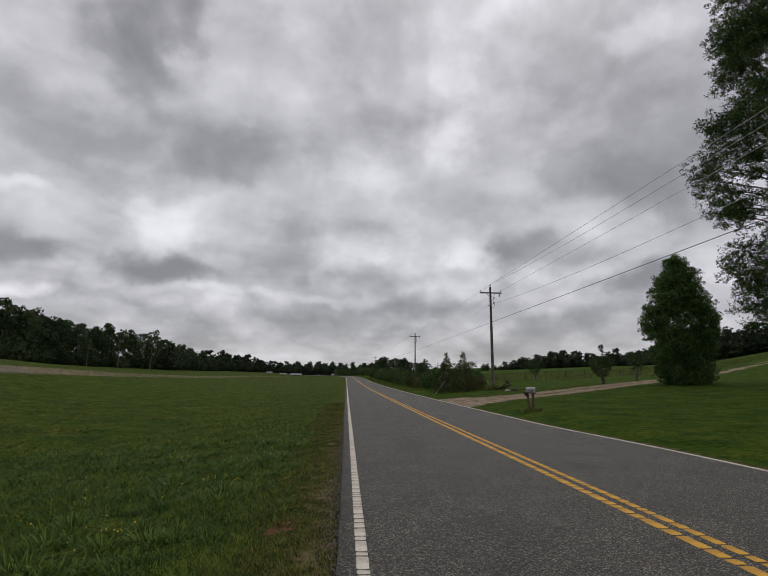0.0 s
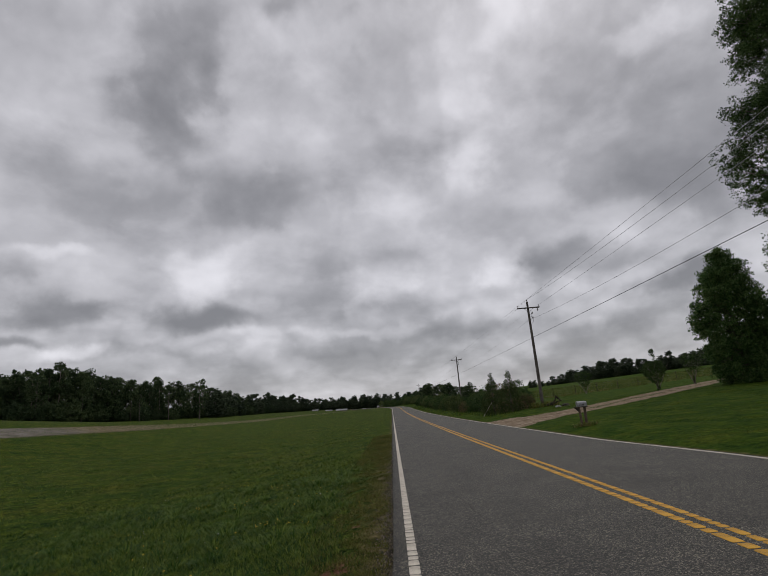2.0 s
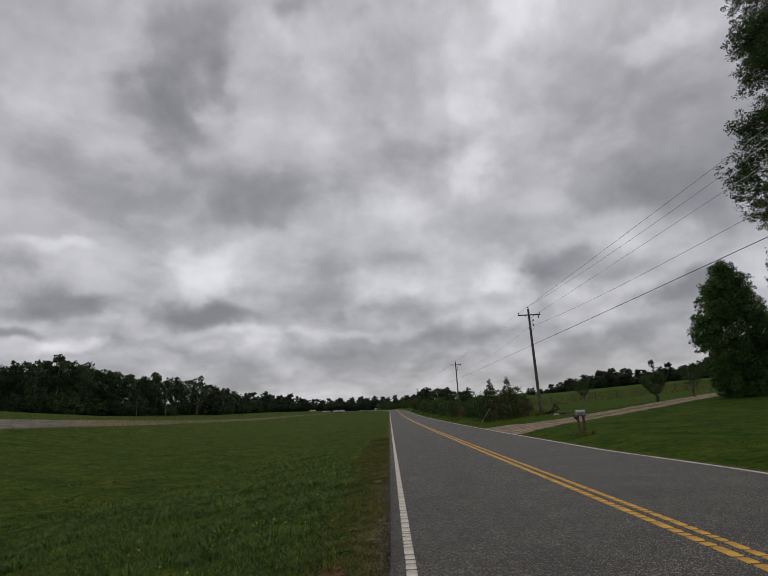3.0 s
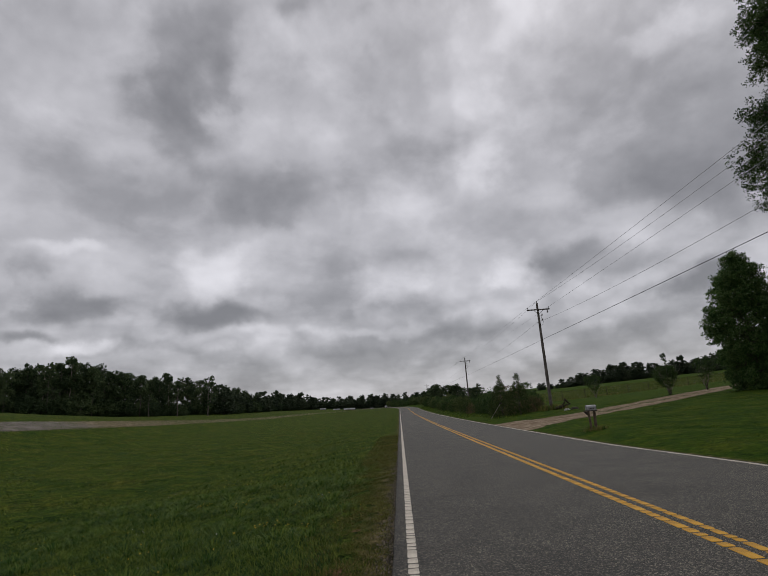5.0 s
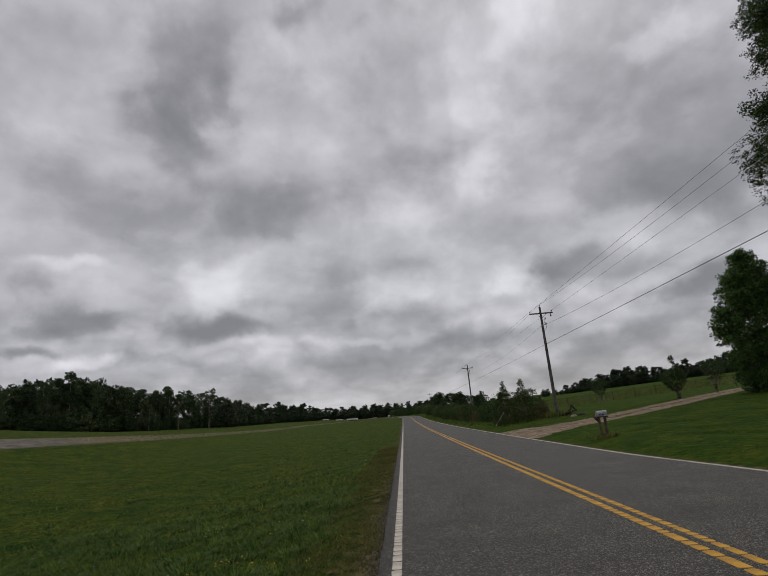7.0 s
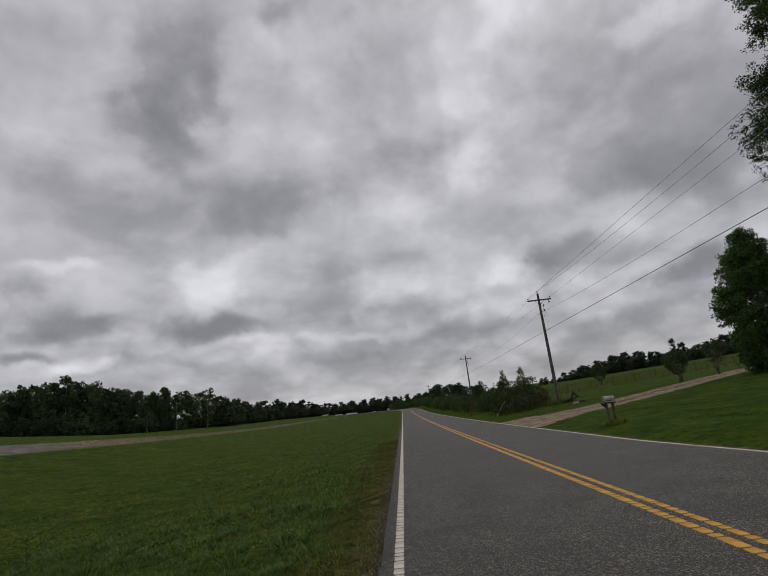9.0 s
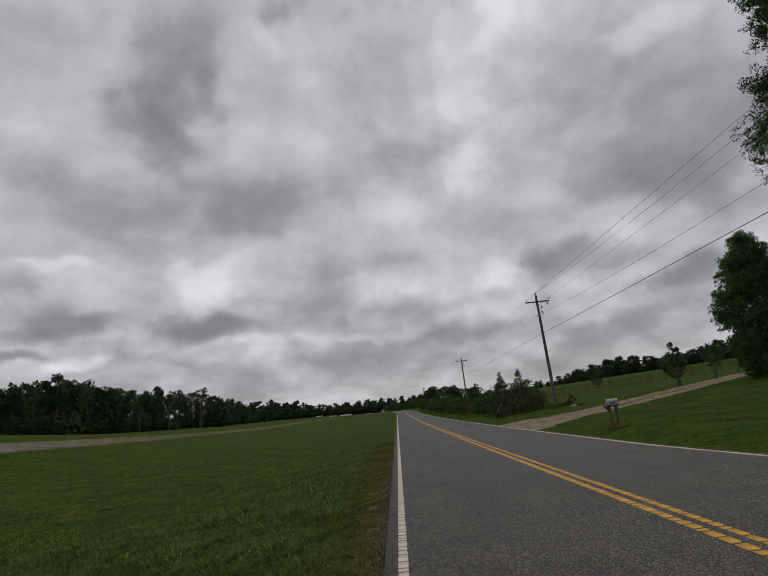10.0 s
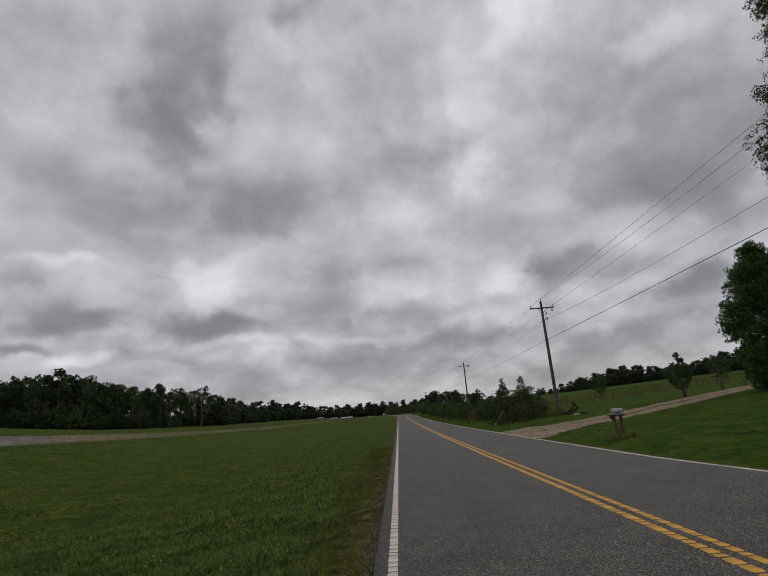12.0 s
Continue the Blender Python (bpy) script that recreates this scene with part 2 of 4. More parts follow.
GALVANISED = material("galvanised", [(0.2, 0.2, 0.2), (0.3, 0.3, 0.31), (0.42, 0.42, 0.42)], 9.0, 0.45, 0.6, 0.1, fine=80.0)
STEEL = material("weathered_steel", [(0.1, 0.1, 0.1), (0.17, 0.16, 0.15), (0.25, 0.24, 0.23)], 9.0, 0.6, 0.5, 0.1)
PORCELAIN = material("porcelain", [(0.12, 0.11, 0.1), (0.2, 0.18, 0.17), (0.3, 0.28, 0.26)], 9.0, 0.3, 0.0, 0.0)
CABLE = material("cable_black", [(0.02, 0.02, 0.02), (0.035, 0.035, 0.035), (0.05, 0.05, 0.05)], 9.0, 0.6, 0.0, 0.0)
WIRE = material("wire_aluminium", [(0.26, 0.26, 0.27), (0.33, 0.33, 0.34), (0.4, 0.4, 0.41)], 9.0, 0.5, 0.3, 0.0)
WHITE_PAINT = material("white_line_paint", [(0.36, 0.318, 0.26), (0.58, 0.52, 0.43), (0.69, 0.63, 0.53)], 3.0, 0.75, 0.0, 0.3, fine=120.0, fine_amount=0.6)
YELLOW_PAINT = material("yellow_line_paint", [(0.3, 0.17, 0.03), (0.57, 0.295, 0.024), (0.67, 0.37, 0.035)], 3.0, 0.75, 0.0, 0.3, fine=120.0, fine_amount=0.6)
WHITE_SIDING = material("white_siding", [(0.12, 0.12, 0.115), (0.18, 0.18, 0.175), (0.25, 0.25, 0.24)], 0.5, 0.7, bump=0.1)
GREY_ROOF = material("grey_roof", [(0.18, 0.18, 0.19), (0.3, 0.3, 0.31), (0.4, 0.4, 0.41)], 0.5, 0.7, bump=0.1)
DARK_GLASS = material("dark_glass", [(0.02, 0.02, 0.025), (0.03, 0.03, 0.035), (0.04, 0.04, 0.05)], 1.0, 0.15, bump=0)
GRASS_BLADE = material("grass_blade", [(0.021, 0.054, 0.015), (0.058, 0.113, 0.0165), (0.162, 0.207, 0.033)], 0.6, 0.6, fine=4.0, fine_amount=0.8, island=0.8, bump=0, translucent=0.25, contrast=1.4)
LAWN_BLADE = material("lawn_blade", [(0.02, 0.05, 0.006), (0.046, 0.088, 0.008), (0.105, 0.135, 0.016)], 0.8, 0.6, fine=3.0, fine_amount=0.7, island=0.6, bump=0, translucent=0.25, contrast=1.5)
DRY_BLADE = material("dry_blade", [(0.07, 0.068, 0.016), (0.15, 0.125, 0.038), (0.29, 0.225, 0.095)], 0.6, 0.7, fine=4.0, island=0.6, bump=0, translucent=0.2)
VERGE_BLADE = material("verge_blade", [(0.05, 0.06, 0.012), (0.1, 0.105, 0.02), (0.19, 0.165, 0.05)], 0.7, 0.7, fine=4.0, island=0.6, bump=0, translucent=0.2)
HAY_BLADE = material("hay_blade", [(0.05, 0.085, 0.016), (0.1, 0.135, 0.03), (0.2, 0.215, 0.07)], 0.25, 0.7, fine=1.2, fine_amount=0.8, island=0.6, bump=0, translucent=0.3, contrast=1.3)
STONE = material("pale_stone", [(0.2, 0.19, 0.18), (0.33, 0.32, 0.3), (0.5, 0.49, 0.46)], 6.0, 0.9, bump=0.4)


# ---- plan of the land ----
def smooth(a, b, v):
    f = np.clip((np.asarray(v, float) - a) / (b - a), 0, 1)
    return f * f * (3 - 2 * f)


def road_mid(y):
    """x of the road's middle; past the rise it swings to the left."""
    y = np.asarray(y, float)
    return 3.3 - 0.0016 * np.maximum(y - 195, 0) ** 2


def road_rise(y):
    y = np.asarray(y, float)
    d = np.maximum(y - 15, 0)
    return np.where(y < 235, 6.0e-5 * d * d, 6.0e-5 * 220 ** 2 + 0.012 * (y - 235))


ROAD_L, ROAD_R = -0.2 - 3.3, 6.84 - 3.3


def flare(y):
    """The road widens a little towards the junction behind."""
    return 0.42 * smooth(-20.0, -11.5, -np.asarray(y, float))


def land(x, y):
    """Height of the ground."""
    x, y = np.asarray(x, float), np.asarray(y, float)
    off = x - road_mid(np.minimum(y, 250))
    rise = road_rise(np.minimum(y, 340)) + 0.018 * np.maximum(y - 340, 0)
    d = np.maximum(ROAD_L - off, 0)
    near = np.interp(d, [0, 0.6, 2.4, 4.8, 9.5, 20], [-0.03, -0.05, -0.27, -0.5, -0.9, -0.6])
    k = 0.053 + 0.088 * np.exp(-((y - 40) / 90) ** 2)
    left = near + k * np.maximum(d - 20, 0) * smooth(0, 30, d - 18)
    side = ROAD_R + flare(y)
    e = np.maximum(off - side, 0)
    right = np.interp(e, [0, 0.5, 1.5, 4, 12, 400], [-0.03, -0.02, 0.13, 0.27, 0.58, 0.58 + 388 * 0.046]) + 0.0105 * np.maximum(y - 30, 0) * smooth(0, 14, e) - rise * smooth(4, 25, e) * 0.8
    right = right + 0.14 * np.clip(x - 0.72 * y, 0, 60) * smooth(52, 76, y)
    return rise + np.where(off < ROAD_L, left, np.where(off > side, right, -0.07))


def land_at(x, y):
    return float(land(x, y))


# drive: middle line and half width
DRIVE = [(6.9, 36.6, 5.2), (10.5, 37.2, 2.5), (13.8, 39.0, 1.8), (19.2, 43.5, 1.7), (25.5, 49.2, 1.7), (34.0, 56.7, 1.7), (50.0, 68.5, 1.5), (72.0, 80.0, 1.5), (110.0, 92.0, 1.5)]
STRIP = [(-94, -12, 3.4), (-60.8, 28, 3.6), (-45, 57, 3.5), (-43.6, 90, 3.0), (-43, 130, 3.0), (-40, 200, 2.4), (-32, 290, 2.2), (-20, 380, 2.0)]


def along(line, x, y):
    """Distance from a bent line, less its half width there."""
    best = np.full(np.shape(x), 1e9)
    for (ax, ay, aw), (bx, by, bw) in zip(line, line[1:]):
        ux, uy = bx - ax, by - ay
        f = np.clip(((x - ax) * ux + (y - ay) * uy) / (ux * ux + uy * uy), 0, 1)
        best = np.minimum(best, np.hypot(x - ax - f * ux, y - ay - f * uy) - (aw + f * (bw - aw)))
    return best


def grid_mesh(name, xs, ys, height):
    X, Y = np.meshgrid(xs, ys)
    Z = height(X, Y)
    verts = np.stack([X.ravel(), Y.ravel(), Z.ravel()], 1)
    n, k = len(xs), len(ys)
    i = (np.arange(k - 1)[:, None] * n + np.arange(n - 1)[None]).ravel()
    faces = np.stack([i, i + 1, i + n + 1, i + n], 1)
    me = bpy.data.meshes.new(name)
    me.from_pydata(verts.tolist(), [], faces.tolist())
    me.polygons.foreach_set("use_smooth", np.ones(len(faces), bool))
    me.update()
    return me, X.ravel(), Y.ravel()


def lay(me, name, values):
    a = me.attributes.new(name, "FLOAT", "POINT")
    a.data.foreach_set("value", np.asarray(values, np.float32))


def graded(stops):
    out = [stops[0][0]]
    for (a, _), (b, step) in zip(stops, stops[1:]):
        n = max(1, round((b - a) / step))
        out += [a + (b - a) * (j + 1) / n for j in range(n)]
    return np.array(out)


def ground_material():
    m = bpy.data.materials.new("meadow_and_earth")
    m.use_nodes = True
    nt = m.node_tree
    N, L = nt.nodes.new, nt.links.new
    p = nt.nodes["Principled BSDF"]
    co = N("ShaderNodeTexCoord").outputs["Object"]

    def nz(scale, detail=5.0, rough=0.55):
        n = N("ShaderNodeTexNoise")
        L(co, n.inputs["Vector"])
        n.inputs["Scale"].default_value, n.inputs["Detail"].default_value, n.inputs["Roughness"].default_value = scale, detail, rough
        return n.outputs["Fac"]

    def ramp(fac, stops):
        r = N("ShaderNodeValToRGB")
        L(fac, r.inputs[0])
        cr = r.color_ramp
        cr.elements[0].position, cr.elements[0].color = stops[0][0], (*stops[0][1], 1)
        cr.elements[1].position, cr.elements[1].color = stops[-1][0], (*stops[-1][1], 1)
        for q, c in stops[1:-1]:
            cr.elements.new(q).color = (*c, 1)
        return r.outputs[0]

    def mix(f, a, b, how="MIX"):
        n = N("ShaderNodeMix")
        n.data_type, n.blend_type = "RGBA", how
        if isinstance(f, float):
            n.inputs["Factor"].default_value = f
        else:
            L(f, n.inputs["Factor"])
        L(a, n.inputs["A"])
        L(b, n.inputs["B"])
        return n.outputs["Result"]

    def calc(op, a, b, clamp=False):
        n = N("ShaderNodeMath")
        n.operation, n.use_clamp = op, clamp
        for i, v in enumerate((a, b)):
            if isinstance(v, (int, float)):
                n.inputs[i].default_value = v
            else:
                L(v, n.inputs[i])
        return n.outputs[0]

    def attr(name):
        n = N("ShaderNodeAttribute")
        n.attribute_name = name
        return n.outputs["Fac"]

    patch, tuft, blade = nz(0.8, 7.0, 0.65), nz(4.5, 7.0, 0.75), nz(18.0, 5.0, 0.78)
    green = ramp(patch, [(0.38, (0.027, 0.055, 0.01)), (0.5, (0.044, 0.073, 0.011)), (0.63, (0.074, 0.092, 0.016))])
    olive = ramp(nz(0.2, 6.0, 0.6), [(0.0, (0.09, 0.088, 0.019)), (1.0, (0.09, 0.088, 0.019))])
    green = mix(calc("MULTIPLY", calc("SUBTRACT", nz(0.33, 7.0, 0.68), 0.5), 3.2, True), green, olive)
    # shade in the gaps between tufts and blades, painted into the green by noise
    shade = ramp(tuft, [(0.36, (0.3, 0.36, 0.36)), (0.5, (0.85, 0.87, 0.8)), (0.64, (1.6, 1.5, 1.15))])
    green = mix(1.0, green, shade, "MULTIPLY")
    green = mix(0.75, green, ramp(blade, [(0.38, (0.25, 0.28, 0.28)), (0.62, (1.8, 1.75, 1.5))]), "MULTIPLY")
    earth = ramp(nz(9.0, 6.0, 0.7), [(0.34, (0.075, 0.034, 0.02)), (0.5, (0.135, 0.06, 0.036)), (0.66, (0.21, 0.125, 0.08))])
    dry = ramp(nz(3.0, 6.0, 0.7), [(0.36, (0.04, 0.042, 0.012)), (0.48, (0.09, 0.08, 0.027)), (0.62, (0.2, 0.16, 0.08))])
    gravel = ramp(nz(1.6, 9.0, 0.75), [(0.36, (0.13, 0.09, 0.058)), (0.5, (0.25, 0.188, 0.13)), (0.64, (0.4, 0.325, 0.24))])
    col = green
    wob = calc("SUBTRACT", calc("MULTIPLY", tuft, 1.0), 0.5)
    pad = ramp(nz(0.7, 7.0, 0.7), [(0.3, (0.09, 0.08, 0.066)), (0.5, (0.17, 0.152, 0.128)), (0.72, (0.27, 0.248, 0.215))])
    # the lawn colour holds the same painted tuft shade, but weaker
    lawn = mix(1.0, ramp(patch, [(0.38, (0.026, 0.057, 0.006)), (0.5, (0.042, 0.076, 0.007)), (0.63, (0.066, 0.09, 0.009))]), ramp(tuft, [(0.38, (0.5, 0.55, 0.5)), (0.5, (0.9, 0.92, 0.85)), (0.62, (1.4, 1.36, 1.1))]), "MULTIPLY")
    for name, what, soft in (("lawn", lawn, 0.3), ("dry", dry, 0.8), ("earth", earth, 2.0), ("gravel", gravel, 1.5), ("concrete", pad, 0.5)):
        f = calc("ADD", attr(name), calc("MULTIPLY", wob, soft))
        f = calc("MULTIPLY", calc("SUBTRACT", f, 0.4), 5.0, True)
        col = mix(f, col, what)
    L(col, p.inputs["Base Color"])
    p.inputs["Roughness"].default_value = 0.95
    p.inputs["Specular IOR Level"].default_value = 0.03
    bn = N("ShaderNodeBump")
    bn.inputs["Strength"].default_value, bn.inputs["Distance"].default_value = 0.8, 0.06
    L(calc("ADD", calc("MULTIPLY", tuft, 1.0), calc("MULTIPLY", blade, 0.5)), bn.inputs["Height"])
    L(bn.outputs[0], p.inputs["Normal"])
    return m


def build_ground():
    xs = graded([(-2600, 0), (-600, 250), (-200, 25), (-60, 5), (-20, 1.5), (-6, 0.4), (-1.5, 0.2), (-0.2, 0.1), (6.84, 0.9), (9, 0.2), (24, 0.8), (60, 2), (200, 10), (600, 50), (2600, 250)])
    ys = graded([(-600, 0), (-40, 70), (0, 4), (18, 0.25), (30, 0.5), (60, 0.8), (120, 2), (300, 6), (700, 20), (3500, 280)])

    def height(X, Y):
        Z = land(X, Y)
        bumpy = np.sin(X * 0.9 + 1.3 * np.sin(Y * 0.37)) * np.sin(Y * 0.7 + np.sin(X * 0.5)) * 0.02 + 0.03 * np.sin(X * 3.1 + 2 * np.sin(Y * 1.7)) * np.sin(Y * 2.7 + 2 * np.sin(X * 1.9))
        away = smooth(0.5, 3, np.abs(X - 3.35) - 3.6)
        return Z + bumpy * away
    me, X, Y = grid_mesh("ground", xs, ys, height)
    off = X - road_mid(np.minimum(Y, 250))
    d = ROAD_L - off
    lay(me, "lawn", np.where(off > ROAD_R, 1.0, 0.0))
    beyond = smooth(2.0, 8.0, np.interp(Y, [q[1] for q in STRIP], [q[0] for q in STRIP]) - X) * smooth(-60, 0, Y)
    lay(me, "dry", 0.36 * beyond + np.where(d > -0.3, np.clip(1.1 - d / 1.0, 0, 1) * (0.72 - 0.22 * smooth(18, 34, Y)), 0) + np.where(off > ROAD_R - 0.3, np.clip(1.0 - (off - ROAD_R - flare(Y)) / 0.8, 0, 1) * 0.72, 0))
    spot = 0.7 * np.exp(-(((X + 0.85) / 0.3) ** 2 + ((Y - 7.35) / 0.35) ** 2)) + 0.5 * np.exp(-(((X + 0.75) / 0.25) ** 2 + ((Y - 9.2) / 0.5) ** 2)) + 0.4 * np.exp(-(((X + 0.6) / 0.2) ** 2 + ((Y - 12.5) / 0.8) ** 2))
    lay(me, "earth", np.where((d > 0.3) & (d < 1.2), 0.2, 0.0) - 0.2 + spot)
    gv = np.clip(0.9 - along(DRIVE, X, Y) / 0.8, 0, 1)
    gs = np.clip(0.66 - along(STRIP, X, Y) / 2.6, 0, 0.66) * (1 - 0.16 * smooth(60, 110, Y))
    lay(me, "gravel", np.maximum(gv, gs) - 0.1 - 0.4 * ((along(DRIVE, X, Y) < -1.05) & (X > 13)))
    lay(me, "concrete", np.clip(0.72 - along(STRIP, X, Y) / 1.6, 0, 0.72) * (1 - smooth(62, 95, Y)) - 0.05)
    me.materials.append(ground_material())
    g = new("ground", me)
    tagged(g, "rolling green roadside meadow with bare earth patches", "ground", kind="structure")


build_ground()


def asphalt_material():
    m = material("asphalt", [(0.0325, 0.0296, 0.0235), (0.0462, 0.0424, 0.034), (0.061, 0.056, 0.0452)], 1.1, 0.75, bump=0.0, fine=60.0, fine_amount=1.2, spec=0.44)
    nt = m.node_tree
    N, L = nt.nodes.new, nt.links.new
    p = nt.nodes["Principled BSDF"]
    co = N("ShaderNodeTexCoord").outputs["Object"]
    v = N("ShaderNodeTexVoronoi")
    v.inputs["Scale"].default_value = 85.0
    L(co, v.inputs["Vector"])
    hs = N("ShaderNodeValToRGB")
    chip = N("ShaderNodeSeparateColor")
    L(v.outputs["Color"], chip.inputs[0])
    L(chip.outputs[0], hs.inputs[0])
    cr = hs.color_ramp
    cr.elements[0].position, cr.elements[0].color = 0.15, (0.22, 0.22, 0.22, 1)
    cr.elements[1].position, cr.elements[1].color = 0.98, (4.4, 4.25, 3.9, 1)
    cr.elements.new(0.72).color = (0.9, 0.9, 0.89, 1)
    mx = N("ShaderNodeMix")
    mx.data_type, mx.blend_type = "RGBA", "MULTIPLY"
    mx.inputs["Factor"].default_value = 1.0
    old = p.inputs["Base Color"].links[0].from_socket
    L(old, mx.inputs["A"])
    L(hs.outputs[0], mx.inputs["B"])
    L(mx.outputs["Result"], p.inputs["Base Color"])
    bn = N("ShaderNodeBump")
    bn.inputs["Strength"].default_value, bn.inputs["Distance"].default_value = 0.8, 0.008
    bn.invert = True
    L(v.outputs["Distance"], bn.inputs["Height"])
    L(bn.outputs[0], p.inputs["Normal"])
    return m


ASPHALT = asphalt_material()


def road_z(u, y):
    """Height of the road's surface, u from its middle: a slight crown."""
    return road_rise(y) + 0.03 * (1 - (np.abs(u) / 3.6) ** 1.5)


def strip_mesh(name, us, ys, lift):
    """A strip along the road: us across, from its middle."""
    U, Y = np.meshgrid(us, ys)
    X = U + road_mid(Y)
    Z = road_z(U, Y) + lift
    n, k = len(us), len(ys)
    verts = np.stack([X.ravel(), Y.ravel(), Z.ravel()], 1)
    i = (np.arange(k - 1)[:, None] * n + np.arange(n - 1)[None]).ravel()
    me = bpy.data.meshes.new(name)
    me.from_pydata(verts.tolist(), [], np.stack([i, i + 1, i + n + 1, i + n], 1).tolist())
    me.polygons.foreach_set("use_smooth", np.ones(len(me.polygons), bool))
    me.update()
    return me


def build_road():
    ys = graded([(-200, 0), (-5, 10), (40, 0.25), (120, 2), (360, 6)])
    us = np.array([ROAD_L, ROAD_L, -3.3, -2, -1, 0, 1, 2, 3.3, ROAD_R, ROAD_R])
    me = strip_mesh("road", us, ys, 0.0)
    co = np.empty(len(me.vertices) * 3)
    me.vertices.foreach_get("co", co)
    co = co.reshape(-1, 3)
    rng = np.random.default_rng(3)
    n = len(us)
    for col, sgn in ((0, -1), (n - 1, 1)):
        jag = rng.normal(0, 0.007, len(ys))
        co[col::n, 0] += jag + sgn * 0.03
        co[col::n, 2] -= 0.09
        if sgn > 0:
            co[col::n, 0] += flare(ys)
            co[col - 1::n, 0] += flare(ys)
            co[col - 2::n, 0] += flare(ys)
        co[(col + (1 if col == 0 else -1))::n, 0][: len(ys)] += jag
    me.vertices.foreach_set("co", co.ravel())
    me.materials.append(ASPHALT)
    return tagged(new("road", me), "worn grey asphalt two-lane country road", "road", kind="structure")


ROAD = build_road()


def from_lists(name, verts, faces, mats, parent=None, label="", smooth_shade=False, index=None):
    me = bpy.data.meshes.new(name)
    me.from_pydata([tuple(v) for v in verts], [], faces)
    for mt in (mats if isinstance(mats, (list, tuple)) else [mats]):
        me.materials.append(mt)
    if index is not None:
        me.polygons.foreach_set("material_index", index)
    if smooth_shade:
        me.polygons.foreach_set("use_smooth", np.ones(len(me.polygons), bool))
    me.update()
    ob = new(name, me)
    if parent:
        ob.parent = parent
    if label:
        ob["label"] = label
    return ob


def part(name, bm, mat, parent=None, label=""):
    me = bpy.data.meshes.new(name)
    bm.to_mesh(me)
    bm.free()
    me.materials.append(mat)
    ob = new(name, me)
    ob.parent = parent
    if label:
        ob["label"] = label
    return ob


def thing(name, x, y, z, label, category, group="", turn=0.0):
    e = new(name)
    e.matrix_basis = pose(x, y, z, 0, 0, turn)
    return tagged(e, label, category, group)


def box(bm, size, m=Matrix(), bevel=0.0):
    r = bmesh.ops.create_cube(bm, size=1.0, matrix=m @ Matrix.Diagonal((*size, 1)))
    if bevel:
        edges = {e for v in r["verts"] for e in v.link_edges}
        bmesh.ops.bevel(bm, geom=list(edges), offset=bevel, segments=2, affect="EDGES")


def rod(bm, a, b, r0, r1, seg=10):
    a, b = Vector(a), Vector(b)
    q = (b - a).to_track_quat("Z", "Y").to_matrix().to_4x4()
    bmesh.ops.create_cone(bm, cap_ends=True, segments=seg, radius1=r0, radius2=r1, depth=(b - a).length, matrix=Matrix.Translation((a + b) / 2) @ q)


# ---- woody plants ----
def tube(verts, faces, path, radii, seg=6):
    base = len(verts)
    for i, (p, r) in enumerate(zip(path, radii)):
        d = (path[min(i + 1, len(path) - 1)] - path[max(i - 1, 0)]).normalized()
        a = d.orthogonal().normalized()
        b = d.cross(a)
        for k in range(seg):
            t = 2 * math.pi * k / seg
            verts.append(p + (a * math.cos(t) + b * math.sin(t)) * r)
    for i in range(len(path) - 1):
        for k in range(seg):
            q = base + i * seg
            faces.append((q + k, q + (k + 1) % seg, q + seg + (k + 1) % seg, q + seg + k))


def leaf_cloud(rng, centres, spreads, per, size, droop=0.3):
    """Many small four-cornered leaves round the given clump centres."""
    C = np.repeat(np.asarray(centres), per, 0)
    S = np.repeat(np.asarray(spreads), per)[:, None]
    n = len(C)
    off = rng.normal(0, 1, (n, 3))
    off /= np.linalg.norm(off, axis=1)[:, None] + 1e-9
    off *= rng.random((n, 1)) ** 0.45 * S * np.array([1.0, 1.0, 0.75])
    P = C + off
    a = rng.normal(0, 1, (n, 3))
    a[:, 2] -= droop
    a /= np.linalg.norm(a, axis=1)[:, None]
    b = np.cross(a, rng.normal(0, 1, (n, 3)))
    b /= np.linalg.norm(b, axis=1)[:, None] + 1e-9
    s = size * (0.6 + 0.8 * rng.random((n, 1)))
    V = np.stack([P - a * s, P + b * s * 0.55 - a * s * 0.1, P + a * s, P - b * s * 0.55 - a * s * 0.1], 1).reshape(-1, 3)
    i = np.arange(n)[:, None] * 4
    return V, i + np.arange(4)[None]


def mesh_np(name, V, F, mat):
    me = bpy.data.meshes.new(name)
    me.from_pydata(np.asarray(V).tolist(), [], np.asarray(F).tolist())
    me.materials.append(mat)
    me.update()
    return me


